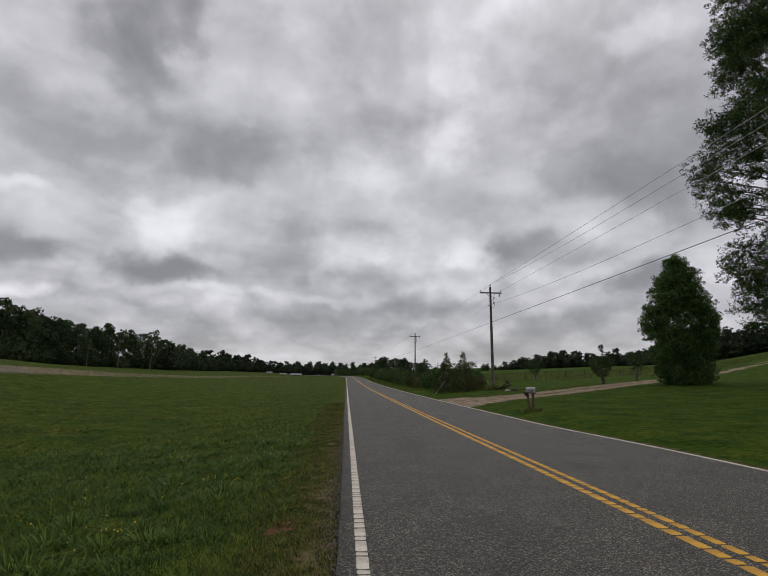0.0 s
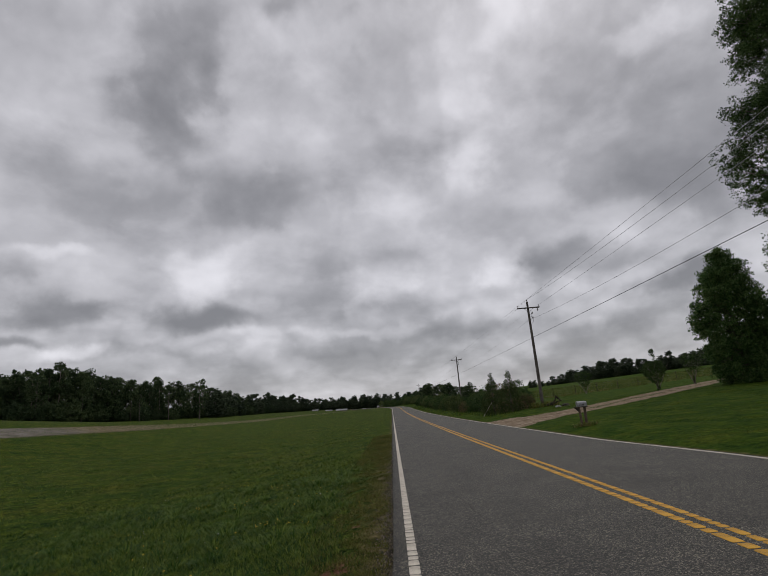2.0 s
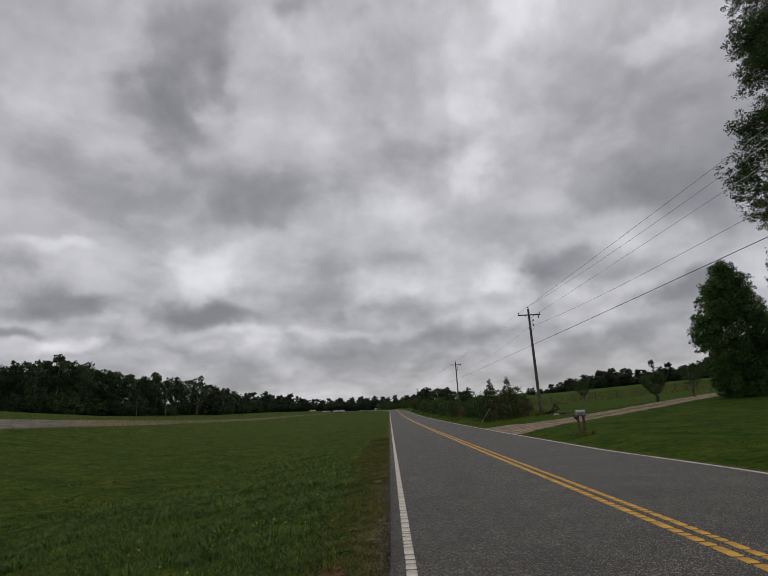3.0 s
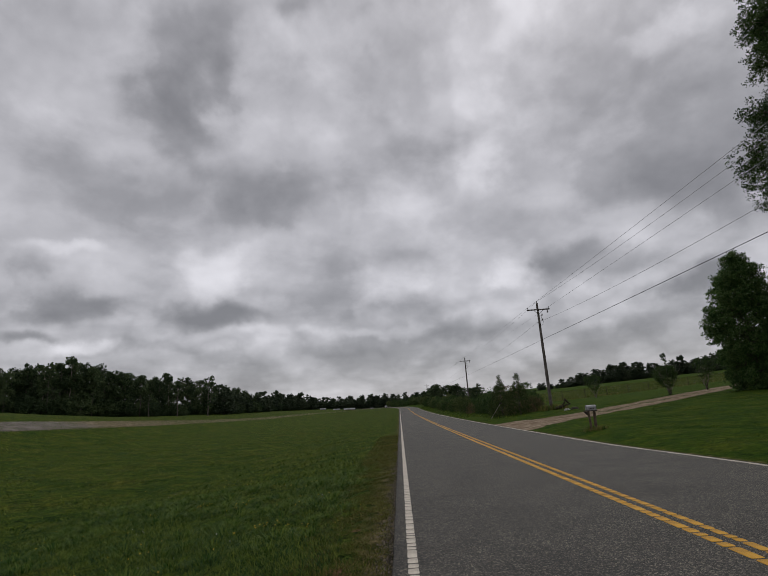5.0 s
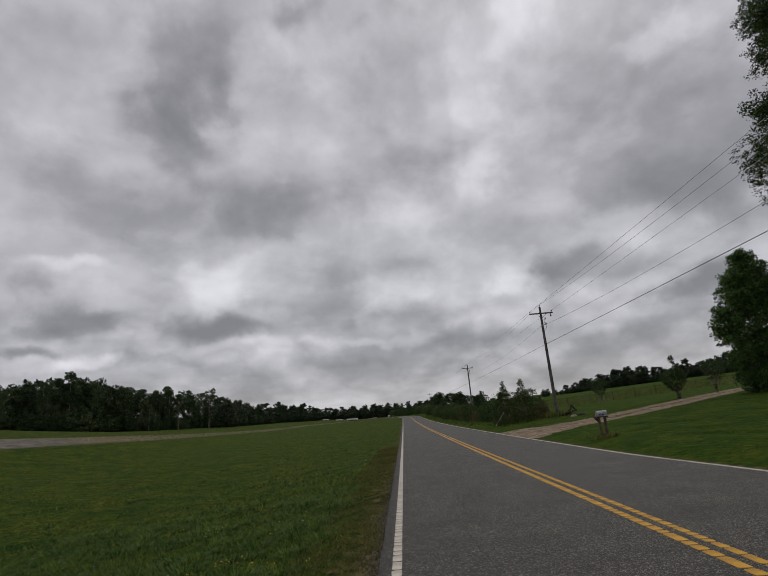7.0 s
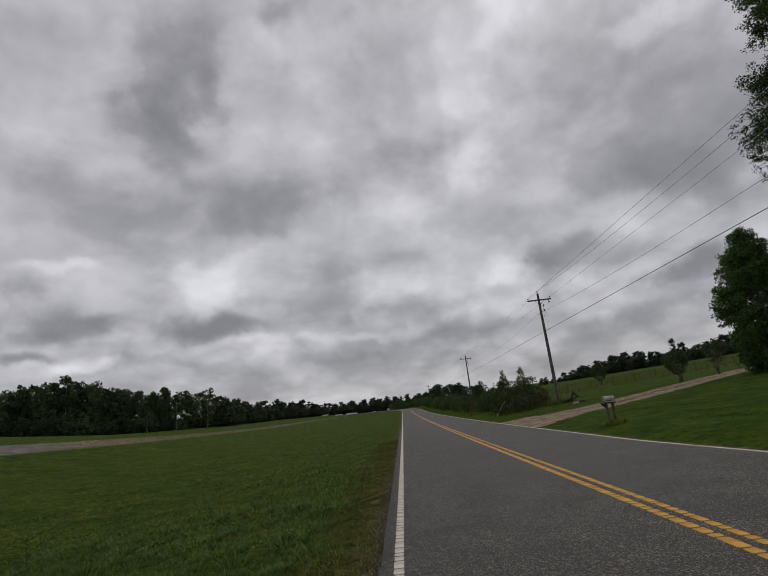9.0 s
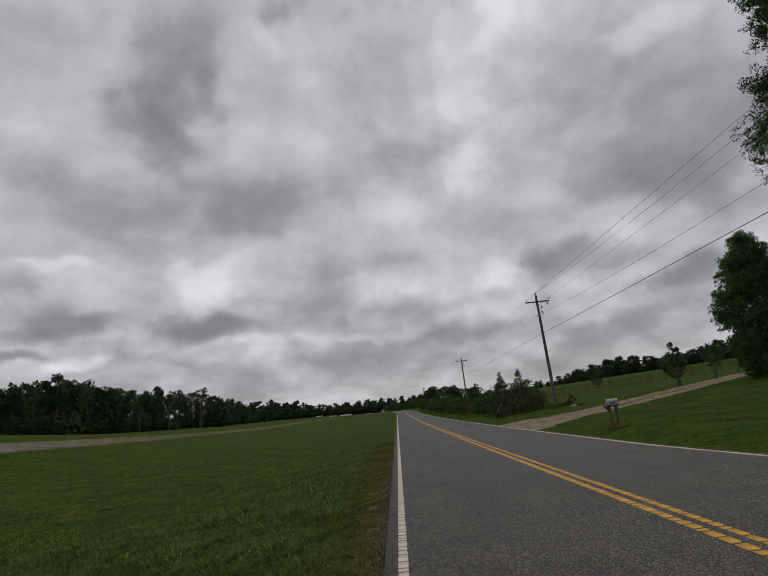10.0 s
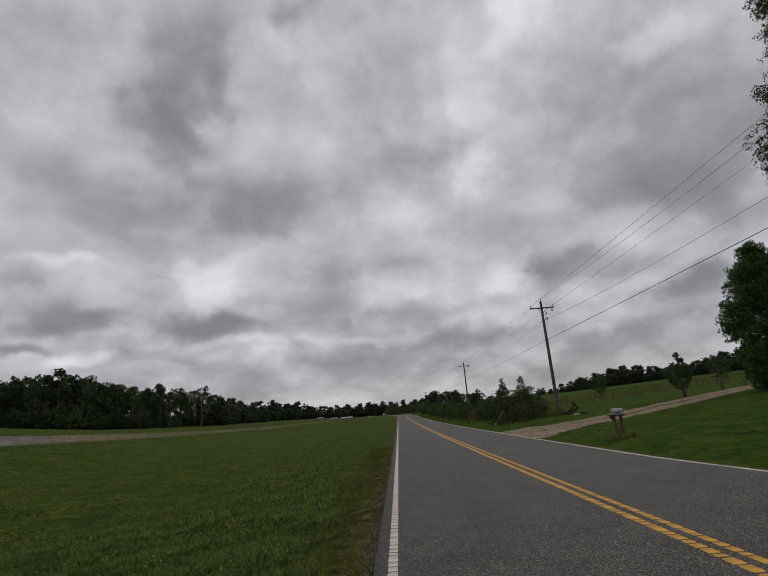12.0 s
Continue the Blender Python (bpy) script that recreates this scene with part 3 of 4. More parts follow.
def grow(rng, height, profile, clumps, per, leaf, lean=0.0, bole=0.15, trunk=0.03, limbs=26, spread=0.11, surface=0.55, stems=1, gap=0.0, lobes=5, uneven=0.6, fan=0.16):
    """A woody plant: trunk and limb tubes, and clump centres filling the crown's profile (radius share by height share)."""
    verts, faces = [], []
    hs = np.linspace(0, 1, 12)
    prof = np.interp(np.linspace(0, 1, 40), [a for a, _ in profile], [b for _, b in profile])
    ph = rng.random(lobes) * 6.28
    am = rng.random(lobes) * 0.3

    def radius(h, ang):
        wob = 1 + sum(am[i] * math.sin((i + 1) * ang + ph[i] + 5 * h * (i % 3)) for i in range(lobes)) * uneven
        return max(0.02, np.interp(h, np.linspace(0, 1, 40), prof) * wob) * height

    tips = []
    for s in range(stems):
        ang = 6.28 * (s + rng.random() * 0.6) / stems
        out = 0.0 if stems == 1 else fan * height * (0.6 + 0.6 * rng.random())
        path = [Vector((math.cos(ang) * out * h ** 1.1 + lean * height * h * h + rng.normal(0, 0.008) * height * (0 < h), math.sin(ang) * out * h ** 1.1 + rng.normal(0, 0.008) * height * (0 < h), h * height * (0.92 if stems == 1 else 0.75))) for h in hs]
        tr = trunk * height / (1 if stems == 1 else 1.6)
        tube(verts, faces, path, [tr * (1 - 0.9 * h) * (1.25 if h == 0 else 1) for h in hs], 7)
        tips.append(path)
    for k in range(limbs):
        path = tips[k % stems]
        h = bole + (0.93 - bole) * ((k + rng.random()) / limbs)
        f = h * 11
        i = min(int(f), 10)
        a = path[i].lerp(path[i + 1], f - i)
        ang = 2.4 * k + rng.normal(0, 0.3)
        r = radius(min(1, h + 0.06), ang) * (0.75 + 0.2 * rng.random())
        b = a + Vector((math.cos(ang) * r, math.sin(ang) * r, r * (0.35 + 0.5 * rng.random())))
        c = a.lerp(b, 0.5) - Vector((0, 0, 0.05 * r))
        w = trunk * height * 0.34 * (1 - 0.75 * h)
        tube(verts, faces, [a, c, b], [w, w * 0.6, w * 0.2], 5)
    centres, spreads = [], []
    while len(centres) < clumps:
        h = rng.random()
        ang = rng.random() * 6.28
        r = radius(h, ang)
        if rng.random() > (r / (max(prof) * height)) ** 1.2 + 0.05:
            continue
        q = rng.random()
        rr = r * (1 - surface * q * q) if rng.random() < 0.75 else r * math.sqrt(rng.random())
        x, y, z = math.cos(ang) * rr, math.sin(ang) * rr, h * height
        if gap and noise.noise(Vector((x, y, z)) * (4.5 / height) + Vector((ph[0], ph[1], 0))) < gap - 0.45:
            continue
        centres.append((x + lean * height * h * h, y, z))
        spreads.append(spread * height * (0.5 + 0.7 * rng.random()))
    V, F = leaf_cloud(rng, centres, spreads, per, leaf)
    return verts, faces, V, F


def boughed(rng, height, profile, boughs, clumps, per, leaf, bough=0.07, clump=0.016, trunk=0.015, bole=0.1, uneven=0.25, inner=0.25, leads=(), facing=0.0):
    """A broad tree: limbs lead to boughs on the crown's outline, each bough bears many small leafy sprays; leads: reach and height of the longest boughs on one side."""
    verts, faces = [], []
    hs = np.linspace(0, 1, 12)
    path = [Vector((rng.normal(0, 0.006) * height * (0 < h), rng.normal(0, 0.006) * height * (0 < h), h * height * 0.93)) for h in hs]
    tube(verts, faces, path, [trunk * height * (1 - 0.9 * h) * (1.3 if h == 0 else 1) for h in hs], 9)
    hp, rp = [a for a, _ in profile], [q for _, q in profile]
    centres, spreads = [], []
    made = 0
    while made < boughs:
        h = rng.random()
        r = np.interp(h, hp, rp) * height
        if rng.random() > r / (max(rp) * height) + 0.08:
            continue
        made += 1
        ang = made * 2.39996 + rng.normal(0, 0.25)
        size = bough * height * (0.6 + 0.7 * rng.random())
        lead = made <= 2 * len(leads)
        if lead:
            lh, lr, size = leads[(made - 1) // 2]
            h, ang, r = lh / height, radians(facing) + rng.normal(0, 0.3), lr * (1 - 0.06 * rng.random())
        rr = r - size * 0.85 if lead else max(0.0, r * (1 + uneven * (rng.random() - 0.65)) - size * 0.6)
        if not lead and rng.random() < inner:
            rr *= math.sqrt(rng.random())
        m = Vector((math.cos(ang) * rr, math.sin(ang) * rr, h * height))
        f = max(bole * 0.8, h * 0.93 - 0.3 * rr / height - 0.02) * 11 / 0.93
        k = min(int(f), 10)
        a = path[k].lerp(path[k + 1], min(1.0, f - k))
        mid = a.lerp(m, 0.55) + Vector((0, 0, 0.06 * rr))
        w = trunk * height * (0.1 + 0.16 * rr / (max(rp) * height))
        tube(verts, faces, [a, mid, m], [w, w * 0.6, w * 0.28], 5)
        n = max(3, int(clumps * (size / (bough * height)) ** 2))
        for j in range(n):
            o = Vector(rng.normal(0, 1, 3))
            o = o.normalized() * size * rng.random() ** 0.4
            o.z *= 0.8
            q = m + o
            if q.z < 0.15:
                q.z = 0.15 + 0.2 * rng.random()
            if j % 3 == 0:
                tube(verts, faces, [m, m.lerp(q, 0.5) + Vector((0, 0, 0.05 * size)), q], [w * 0.26, w * 0.18, w * 0.08], 3)
            centres.append(tuple(q))
            spreads.append(clump * height * (0.6 + 0.8 * rng.random()))
    V, F = leaf_cloud(rng, centres, spreads, per, leaf)
    return verts, faces, V, F


def plant(name, grown, leaf_mat, bark_mat, x, y, label, category, group="", turn=0.0, z=None, sink=0.05):
    verts, faces, V, F = grown
    e = thing(name, x, y, (land_at(x, y) if z is None else z) - sink, label, category, group, turn)
    from_lists("trunk", verts, faces, bark_mat, e, smooth_shade=True)
    c = new("crown", mesh_np("crown", V, F, leaf_mat))
    c.parent = e
    return e




# ---- utility poles and wires ----
POLES = [(14.7, -6.5, 11.0), (14.7, 52.3, 11.2), (14.75, 111.0, 11.6), (13.9, 250.0, 12.9)]
ARM_DROP = 0.68


def utility_pole(x, y, top, fittings=True):
    base = land_at(x, y) - 0.3
    e = thing("utility_pole", x, y, base, "weathered grey wooden utility pole with a crossarm", "utility pole", "roadside pole line")
    h = top - base
    bm = bmesh.new()
    rod(bm, (0, 0, 0), (0, 0, h), 0.17, 0.1, 14)
    part("pole_shaft", bm, POLE_WOOD, e)
    za = h - ARM_DROP
    bm = bmesh.new()
    box(bm, (2.3, 0.1, 0.12), pose(0, -0.16, za), 0.01)
    part("crossarm", bm, POLE_WOOD, e)
    for s in (-1, 1):
        bm = bmesh.new()
        rod(bm, (s * 0.5, -0.22, za - 0.03), (0, -0.14, za - 0.5), 0.02, 0.02, 6)
        part("arm_brace", bm, STEEL, e)
    for px, pz, py in ((-1.07, za + 0.06, -0.16), (1.07, za + 0.06, -0.16), (0.0, h, 0.0)):
        bm = bmesh.new()
        rod(bm, (px, py, pz), (px, py, pz + 0.1), 0.018, 0.018, 8)
        rod(bm, (px, py, pz + 0.1), (px, py, pz + 0.15), 0.045, 0.065, 10)
        rod(bm, (px, py, pz + 0.16), (px, py, pz + 0.2), 0.06, 0.04, 10)
        part("insulator", bm, PORCELAIN, e)
    if fittings:
        bm = bmesh.new()
        rod(bm, (0.9, -0.2, za - 0.36), (0.9, -0.2, za - 0.05), 0.05, 0.05, 8)
        rod(bm, (0.84, -0.2, za - 0.3), (0.96, -0.2, za - 0.3), 0.07, 0.07, 8)
        part("fuse_cutout", bm, PORCELAIN, e, "grey hanging fuse cutout")
        for dz in (1.35, 1.85):
            bm = bmesh.new()
            rod(bm, (0.1, -0.05, h - dz), (0.38, -0.05, h - dz + 0.12), 0.02, 0.02, 6)
            rod(bm, (0.36, -0.05, h - dz + 0.06), (0.36, -0.05, h - dz + 0.24), 0.06, 0.06, 8)
            part("bracket_insulator", bm, PORCELAIN, e)
        bm = bmesh.new()
        pts = [(0.36, -0.05, h - 1.25), (0.22, -0.06, h - 1.6), (0.4, -0.06, h - 1.9), (0.3, -0.06, h - 2.2), (0.16, -0.05, h - 2.3)]
        for a, b in zip(pts, pts[1:]):
            rod(bm, a, b, 0.015, 0.015, 6)
        part("jumper_wire", bm, CABLE, e, "black looping jumper wire")
        bm = bmesh.new()
        rod(bm, (-0.3, 0, h - 2.0), (0.1, 0, h - 2.0), 0.03, 0.03, 8)
        part("neutral_bracket", bm, STEEL, e)
    return e


def span(name, a, b, sag, r, mat, label):
    cu = bpy.data.curves.new(name, "CURVE")
    cu.dimensions, cu.bevel_depth, cu.bevel_resolution = "3D", r, 1
    sp = cu.splines.new("POLY")
    n = 28
    sp.points.add(n)
    a, b = Vector(a), Vector(b)
    for i in range(n + 1):
        f = i / n
        p = a.lerp(b, f)
        sp.points[i].co = (p.x, p.y, p.z - 4 * sag * f * (1 - f), 1)
    cu.materials.append(mat)
    return tagged(new(name, cu), label, "power line", "overhead lines")


for i, (x, y, top) in enumerate(POLES):
    utility_pole(x, y, top, i < 3)
for i in range(3):
    (xa, ya, ta), (xb, yb, tb) = POLES[i], POLES[i + 1]
    for dx, dz, sag, r, mat, nm, lb in ((-1.07, -0.45, 0.1, 0.009, WIRE, "power_line", "thin grey overhead power line"), (0, 0.2, 0.62, 0.009, WIRE, "power_line", "thin grey overhead power line"),
                                        (1.07, -0.45, 0.05, 0.0085, WIRE, "power_line", "thin grey overhead power line"), (-0.3, -2.0, 0.85, 0.009, WIRE, "neutral_line", "grey neutral wire below the crossarm"),
                                        (0.05, -3.72, 0.05, 0.0155, CABLE, "telephone_cable", "thick black telephone cable under the power lines")):
        span(nm, (xa + dx, ya, ta + dz), (xb + dx, yb, tb + dz), sag, (r, r * 0.7, r * 1.1)[i], mat, lb)


# ---- letter box by the drive ----
def mailbox():
    x, y = 8.4, 24.8
    g = land_at(x, y)
    e = thing("mailbox", x, y, g, "galvanised metal mailbox on two weathered wooden posts", "mailbox", turn=2)
    e.scale = (0.96, 0.96, 0.96)
    top = (1.21 - g) / 0.96
    L, W, H = 0.42, 0.19, 0.235
    bm = bmesh.new()
    prof = [(-W / 2, 0), (W / 2, 0), (W / 2, H - W / 2)] + [(W / 2 * math.cos(a), H - W / 2 + W / 2 * math.sin(a)) for a in np.linspace(0.2, math.pi - 0.2, 11)] + [(-W / 2, H - W / 2)]
    rings = [[bm.verts.new((sx, p, top - H + q)) for p, q in prof] for sx in (-L / 2, L / 2)]
    n = len(prof)
    for k in range(n):
        bm.faces.new((rings[0][k], rings[0][(k + 1) % n], rings[1][(k + 1) % n], rings[1][k]))
    bm.faces.new(rings[1])
    body = part("box_body", bm, GALVANISED, e)
    bm = bmesh.new()
    rings = [[bm.verts.new((sx, p * 1.04, top - H + q * 1.03 - 0.004)) for p, q in prof] for sx in (-L / 2 - 0.02, -L / 2 + 0.012)]
    for k in range(n):
        bm.faces.new((rings[0][k], rings[0][(k + 1) % n], rings[1][(k + 1) % n], rings[1][k]))
    bm.faces.new(rings[0])
    bm.faces.new(rings[1])
    part("box_door", bm, GALVANISED, e, "closed galvanised door")
    bm = bmesh.new()
    box(bm, (0.02, 0.025, 0.05), pose(-L / 2 - 0.03, 0, top - 0.03), 0.004)
    part("latch", bm, STEEL, e)
    bm = bmesh.new()
    for i in range(4):
        box(bm, (0.04, 0.004, 0.05), pose(-0.12 + 0.06 * i, -W / 2 - 0.003, top - 0.17))
    part("number_bars", bm, DARK_WOOD, body, "dark plain bars on the side")
    bm = bmesh.new()
    box(bm, (0.58, 0.24, 0.045), pose(-0.06, 0, top - H - 0.024, 0, 2, 0), 0.006)
    part("shelf_board", bm, DARK_WOOD, e, "dark weathered board")
    for px, r, ln in ((-0.14, 0.055, 2), (0.12, 0.065, -2)):
        bm = bmesh.new()
        rod(bm, (px + ln * 0.015, 0.01, -0.3), (px, 0, top - H - 0.045), r, r * 0.92, 12)
        part("post", bm, POST_WOOD, e)
    bm = bmesh.new()
    v = [bm.verts.new((px, py, top - H - 0.05 + pz)) for py in (-0.04, 0.04) for px, pz in ((-0.36, 0), (-0.19, 0), (-0.19, -0.18))]
    for f in ((0, 1, 2), (5, 4, 3), (0, 3, 4, 1), (1, 4, 5, 2), (2, 5, 3, 0)):
        bm.faces.new([v[i] for i in f])
    part("corbel", bm, DARK_WOOD, e, "dark triangular bracket under the board")


mailbox()

# ---- trees by the drive ----
R = np.random.default_rng
BROAD = [(0, 0.17), (0.05, 0.2), (0.19, 0.235), (0.36, 0.25), (0.5, 0.27), (0.6, 0.255), (0.7, 0.21), (0.845, 0.16), (0.93, 0.11), (1, 0.04)]
plant("sweetgum_tree", boughed(R(11), 11.8, BROAD, 400, 15, 22, 0.075, bough=0.058, clump=0.023, trunk=0.013, bole=0.05, uneven=0.25, inner=0.5), LEAF_MID, BARK, 30.9, 46.1,
      "broad leafy green tree with foliage down to the lawn", "tree")
ROUND = [(0, 0.0), (0.1, 0.02), (0.15, 0.17), (0.28, 0.2), (0.34, 0.19), (0.45, 0.25), (0.52, 0.25), (0.6, 0.22), (0.68, 0.2), (0.8, 0.19), (0.9, 0.17), (0.96, 0.13), (1, 0.03)]
OAK_LEADS = [(5.6, 7.6, 1.8), (7.6, 8.2, 1.9), (9.2, 8.6, 1.7), (12.6, 8.2, 1.5), (14.6, 9.4, 1.7), (16.2, 10.1, 1.5), (18.0, 9.2, 1.5), (20.6, 8.7, 1.6), (22.0, 8.9, 1.1), (24.4, 7.6, 1.6), (26.6, 7.5, 1.7), (28.6, 7.6, 1.6), (30.0, 7.7, 1.2)]
plant("oak_tree", boughed(R(4), 34.0, ROUND, 230, 34, 46, 0.072, bough=0.052, clump=0.0125, trunk=0.013, bole=0.1, uneven=0.3, inner=0.4, leads=OAK_LEADS, facing=130), LEAF_DARK, BARK, 35.1, 32.8,
      "tall spreading oak with dark open foliage", "tree")
SHOOT = [(0, 0.0), (0.16, 0.0), (0.22, 0.1), (0.35, 0.22), (0.52, 0.28), (0.66, 0.22), (0.72, 0.05), (0.8, 0.055), (0.93, 0.05), (1, 0.02)]
VASE = [(0, 0.0), (0.28, 0.0), (0.4, 0.16), (0.62, 0.3), (0.82, 0.36), (0.94, 0.3), (1, 0.16)]
for x, y, h, sd, prof, lb, n in ((26.85, 53.4, 4.2, 21, SHOOT, "many-stemmed crepe myrtle with one tall shoot", 560), (33.0, 57.5, 3.5, 22, VASE, "twiggy fan-shaped crepe myrtle with pale stems", 260), (26.6, 72.0, 3.1, 23, VASE, "small crepe myrtle before the field fence", 300)):
    grown = grow(R(sd), h, prof, n, 15, 0.048, bole=0.3, trunk=0.013, limbs=56, spread=0.04, stems=8, gap=0.1, uneven=0.6, fan=0.32)
    plant("crepe_myrtle", grown, LEAF_DARK, BARK_PALE, x, y, lb, "tree", "crepe myrtles along the drive")

# ---- roadside thicket ----
BUSH = [(0, 0.3), (0.1, 0.42), (0.35, 0.5), (0.6, 0.46), (0.85, 0.3), (1, 0.08)]
SPIRE = [(0, 0.18), (0.1, 0.27), (0.35, 0.25), (0.6, 0.16), (0.8, 0.09), (0.93, 0.04), (1, 0.02)]
bushes = [plant("bush", grow(R(40 + i), 3.0, BUSH, 190, 18, 0.075, bole=0.1, trunk=0.012, limbs=12, spread=0.12, gap=0.15, stems=4), (LEAF_DARK, LEAF_BROWN, LEAF_SHRUB, LEAF_DARK)[i], BARK, 10.4 + 1.6 * i, 56 + 2.5 * i,
                "dense tangled roadside bush", "bush", "roadside thicket") for i in range(4)]
spires = [plant("sapling", grow(R(50 + i), 3.9, SPIRE, 300, 15, 0.055, bole=0.08, trunk=0.012, limbs=44, spread=0.05, gap=0.12), LEAF_SHRUB, BARK, x, y,
                "slender upright green sapling", "tree", "roadside thicket") for i, (x, y) in enumerate(((9.6, 50.6), (11.2, 50.3)))]


def again(ob, x, y, s, sz, turn, label=""):
    c = copy_thing(ob, pose(x, y, land_at(x, y) - 0.1, 0, 0, turn))
    c.scale = (s, s, s * sz)
    if label:
        c["label"] = label
    return c


rng = R(8)
for k in range(130):
    y = 54 + (k / 130) ** 1.4 * 250
    x = float(road_mid(y)) + (7.2 if y < 60 else 5.9 if y < 72 else 5.0) + rng.random() * 2 + abs(rng.normal(0, 1.6)) + (y - 54) * 0.006
    s = (0.34 + 0.4 * rng.random()) * (1 + 0.0035 * (y - 54))
    again(bushes[int(rng.integers(0, 4)) if y < 75 else (0, 3, 2)[k % 3]], x, y, s, 0.9 + 0.4 * rng.random(), rng.random() * 360)
for x, y, s, k in ((12.3, 52.6, 0.55, 1), (13.4, 53.6, 0.6, 1), (11.4, 54.2, 0.6, 2), (14.0, 55.5, 0.62, 1), (12.7, 55.8, 0.66, 0), (10.6, 52.4, 0.45, 1), (9.9, 54.6, 0.5, 2)):
    again(bushes[k], x, y, s, 0.85, rng.random() * 360)

# ---- woods ----
CROWN = [(0, 0.05), (0.15, 0.16), (0.35, 0.2), (0.6, 0.22), (0.8, 0.17), (0.93, 0.1), (1, 0.03)]
MAST = [(0, 0.0), (0.45, 0.0), (0.52, 0.11), (0.7, 0.16), (0.86, 0.13), (1, 0.05)]
LOW = [(0, 0.2), (0.2, 0.3), (0.5, 0.31), (0.8, 0.2), (1, 0.04)]
woods = []
for i in range(7):
    tall = i in (2, 4, 6)
    grown = boughed(R(70 + i), 15.0, MAST if tall else CROWN, 20 if tall else 40, 7, 18, 0.21, bough=0.075, clump=0.03, trunk=0.011, bole=0.45 if tall else 0.15, uneven=0.5, inner=0.25)
    woods.append(plant("woodland_tree", grown, LEAF_FAR, BARK_PALE if i == 2 else BARK, -112 + 3 * i, 170 + 6 * i,
                       "tall thin-trunked tree at the field edge" if tall else "dark green woodland tree at the field edge", "tree", "woods round the fields"))
understory = [plant("woodland_shrub", grow(R(80 + i), 15.0, LOW, 190, 18, 0.4, bole=0.1, trunk=0.01, limbs=10, spread=0.08, stems=3), LEAF_FAR, BARK, -118 - 5 * i, 176 + 4 * i,
                    "dark undergrowth along the foot of the woods", "bush", "woods round the fields") for i in range(3)]
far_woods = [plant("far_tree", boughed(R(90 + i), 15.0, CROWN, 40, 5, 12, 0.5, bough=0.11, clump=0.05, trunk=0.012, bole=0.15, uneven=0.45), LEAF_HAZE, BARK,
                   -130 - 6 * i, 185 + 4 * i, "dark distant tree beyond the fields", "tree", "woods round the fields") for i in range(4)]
LINE = [(-46, 185, 6.7), (-41, 188, 6.4), (-38.5, 190, 5.9), (-37, 190, 6.4), (-35, 192, 6.5), (-33, 195, 6.4), (-30.5, 200, 6.0), (-28, 208, 5.2), (-25, 215, 4.7), (-21, 230, 4.5), (-19, 245, 3.6), (-16, 300, 2.75), (-12, 390, 2.4),
        (-8.4, 430, 2.05), (-6.8, 440, 1.8), (-3.5, 440, 1.95), (-1.3, 430, 1.65), (1, 420, 1.7), (4, 380, 1.9)]


def wood_row(line, n, back, seed, low, sway, kinds=None, fat=1.0):
    g = R(seed)
    az = np.linspace(line[0][0], line[-1][0], n) + g.normal(0, 0.2, n)
    for a in az:
        r = np.interp(a, [q[0] for q in line], [q[1] for q in line]) * (1 + back) + g.normal(0, 3)
        t = np.interp(a, [q[0] for q in line], [q[2] for q in line])
        x, y = r * math.sin(radians(a)), 2 + r * math.cos(radians(a))
        z = land_at(x, y)
        h = max(2.0, (r * math.tan(radians(t)) + 1.52 - z) * low * (1 + g.normal(0, sway)))
        ob = kinds[int(g.integers(0, len(kinds)))] if kinds else woods[int(g.integers(0, 7))] if low > 0.8 else understory[int(g.integers(0, 3))]
        wide = (0.8 + 0.35 * g.random()) * fat * max(1.0, min(1.3, 9 / h))
        c = copy_thing(ob, pose(x, y, z - 0.3, 0, 0, g.random() * 360))
        c.scale = (h / 15 * wide, h / 15 * wide, h / 15)


NEAR, FAR = [q for q in LINE if q[0] <= -16], [q for q in LINE if q[0] >= -19]
wood_row(NEAR, 74, 0.0, 1, 0.99, 0.11, None, 0.95)
wood_row(NEAR, 54, 0.07, 2, 0.97, 0.12, None, 1.05)
wood_row(NEAR, 44, 0.14, 7, 0.92, 0.1, None, 1.1)
wood_row(NEAR, 84, -0.015, 3, 0.36, 0.22, None, 1.15)
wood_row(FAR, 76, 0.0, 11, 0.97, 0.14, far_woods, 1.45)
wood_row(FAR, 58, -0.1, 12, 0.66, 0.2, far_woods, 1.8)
wood_row(FAR, 70, -0.08, 13, 0.5, 0.2, understory, 1.5)
EAST = [(15.5, 330, 1.9), (17.2, 330, 1.6), (18, 330, 2.2), (19.3, 330, 2.35), (20.3, 330, 2.65), (22.7, 330, 2.85), (25, 330, 2.95), (26.5, 330, 2.8), (30, 310, 3.0), (34, 300, 3.5), (36.5, 290, 4.4), (39, 280, 5.0), (42, 280, 5.1), (46, 260, 5.3)]
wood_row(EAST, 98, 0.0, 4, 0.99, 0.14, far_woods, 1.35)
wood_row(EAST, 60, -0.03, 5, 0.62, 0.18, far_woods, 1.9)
HEDGE = [(2.2, 300, 1.8), (3.3, 230, 2.1), (3.9, 200, 2.65), (4.6, 190, 2.5), (5.4, 175, 2.3), (6.4, 160, 2.55), (7.5, 140, 2.2), (9, 120, 2.1)]
wood_row(HEDGE, 36, 0.0, 6, 0.95, 0.1, [woods[k] for k in (0, 1, 3, 5)], 1.35)

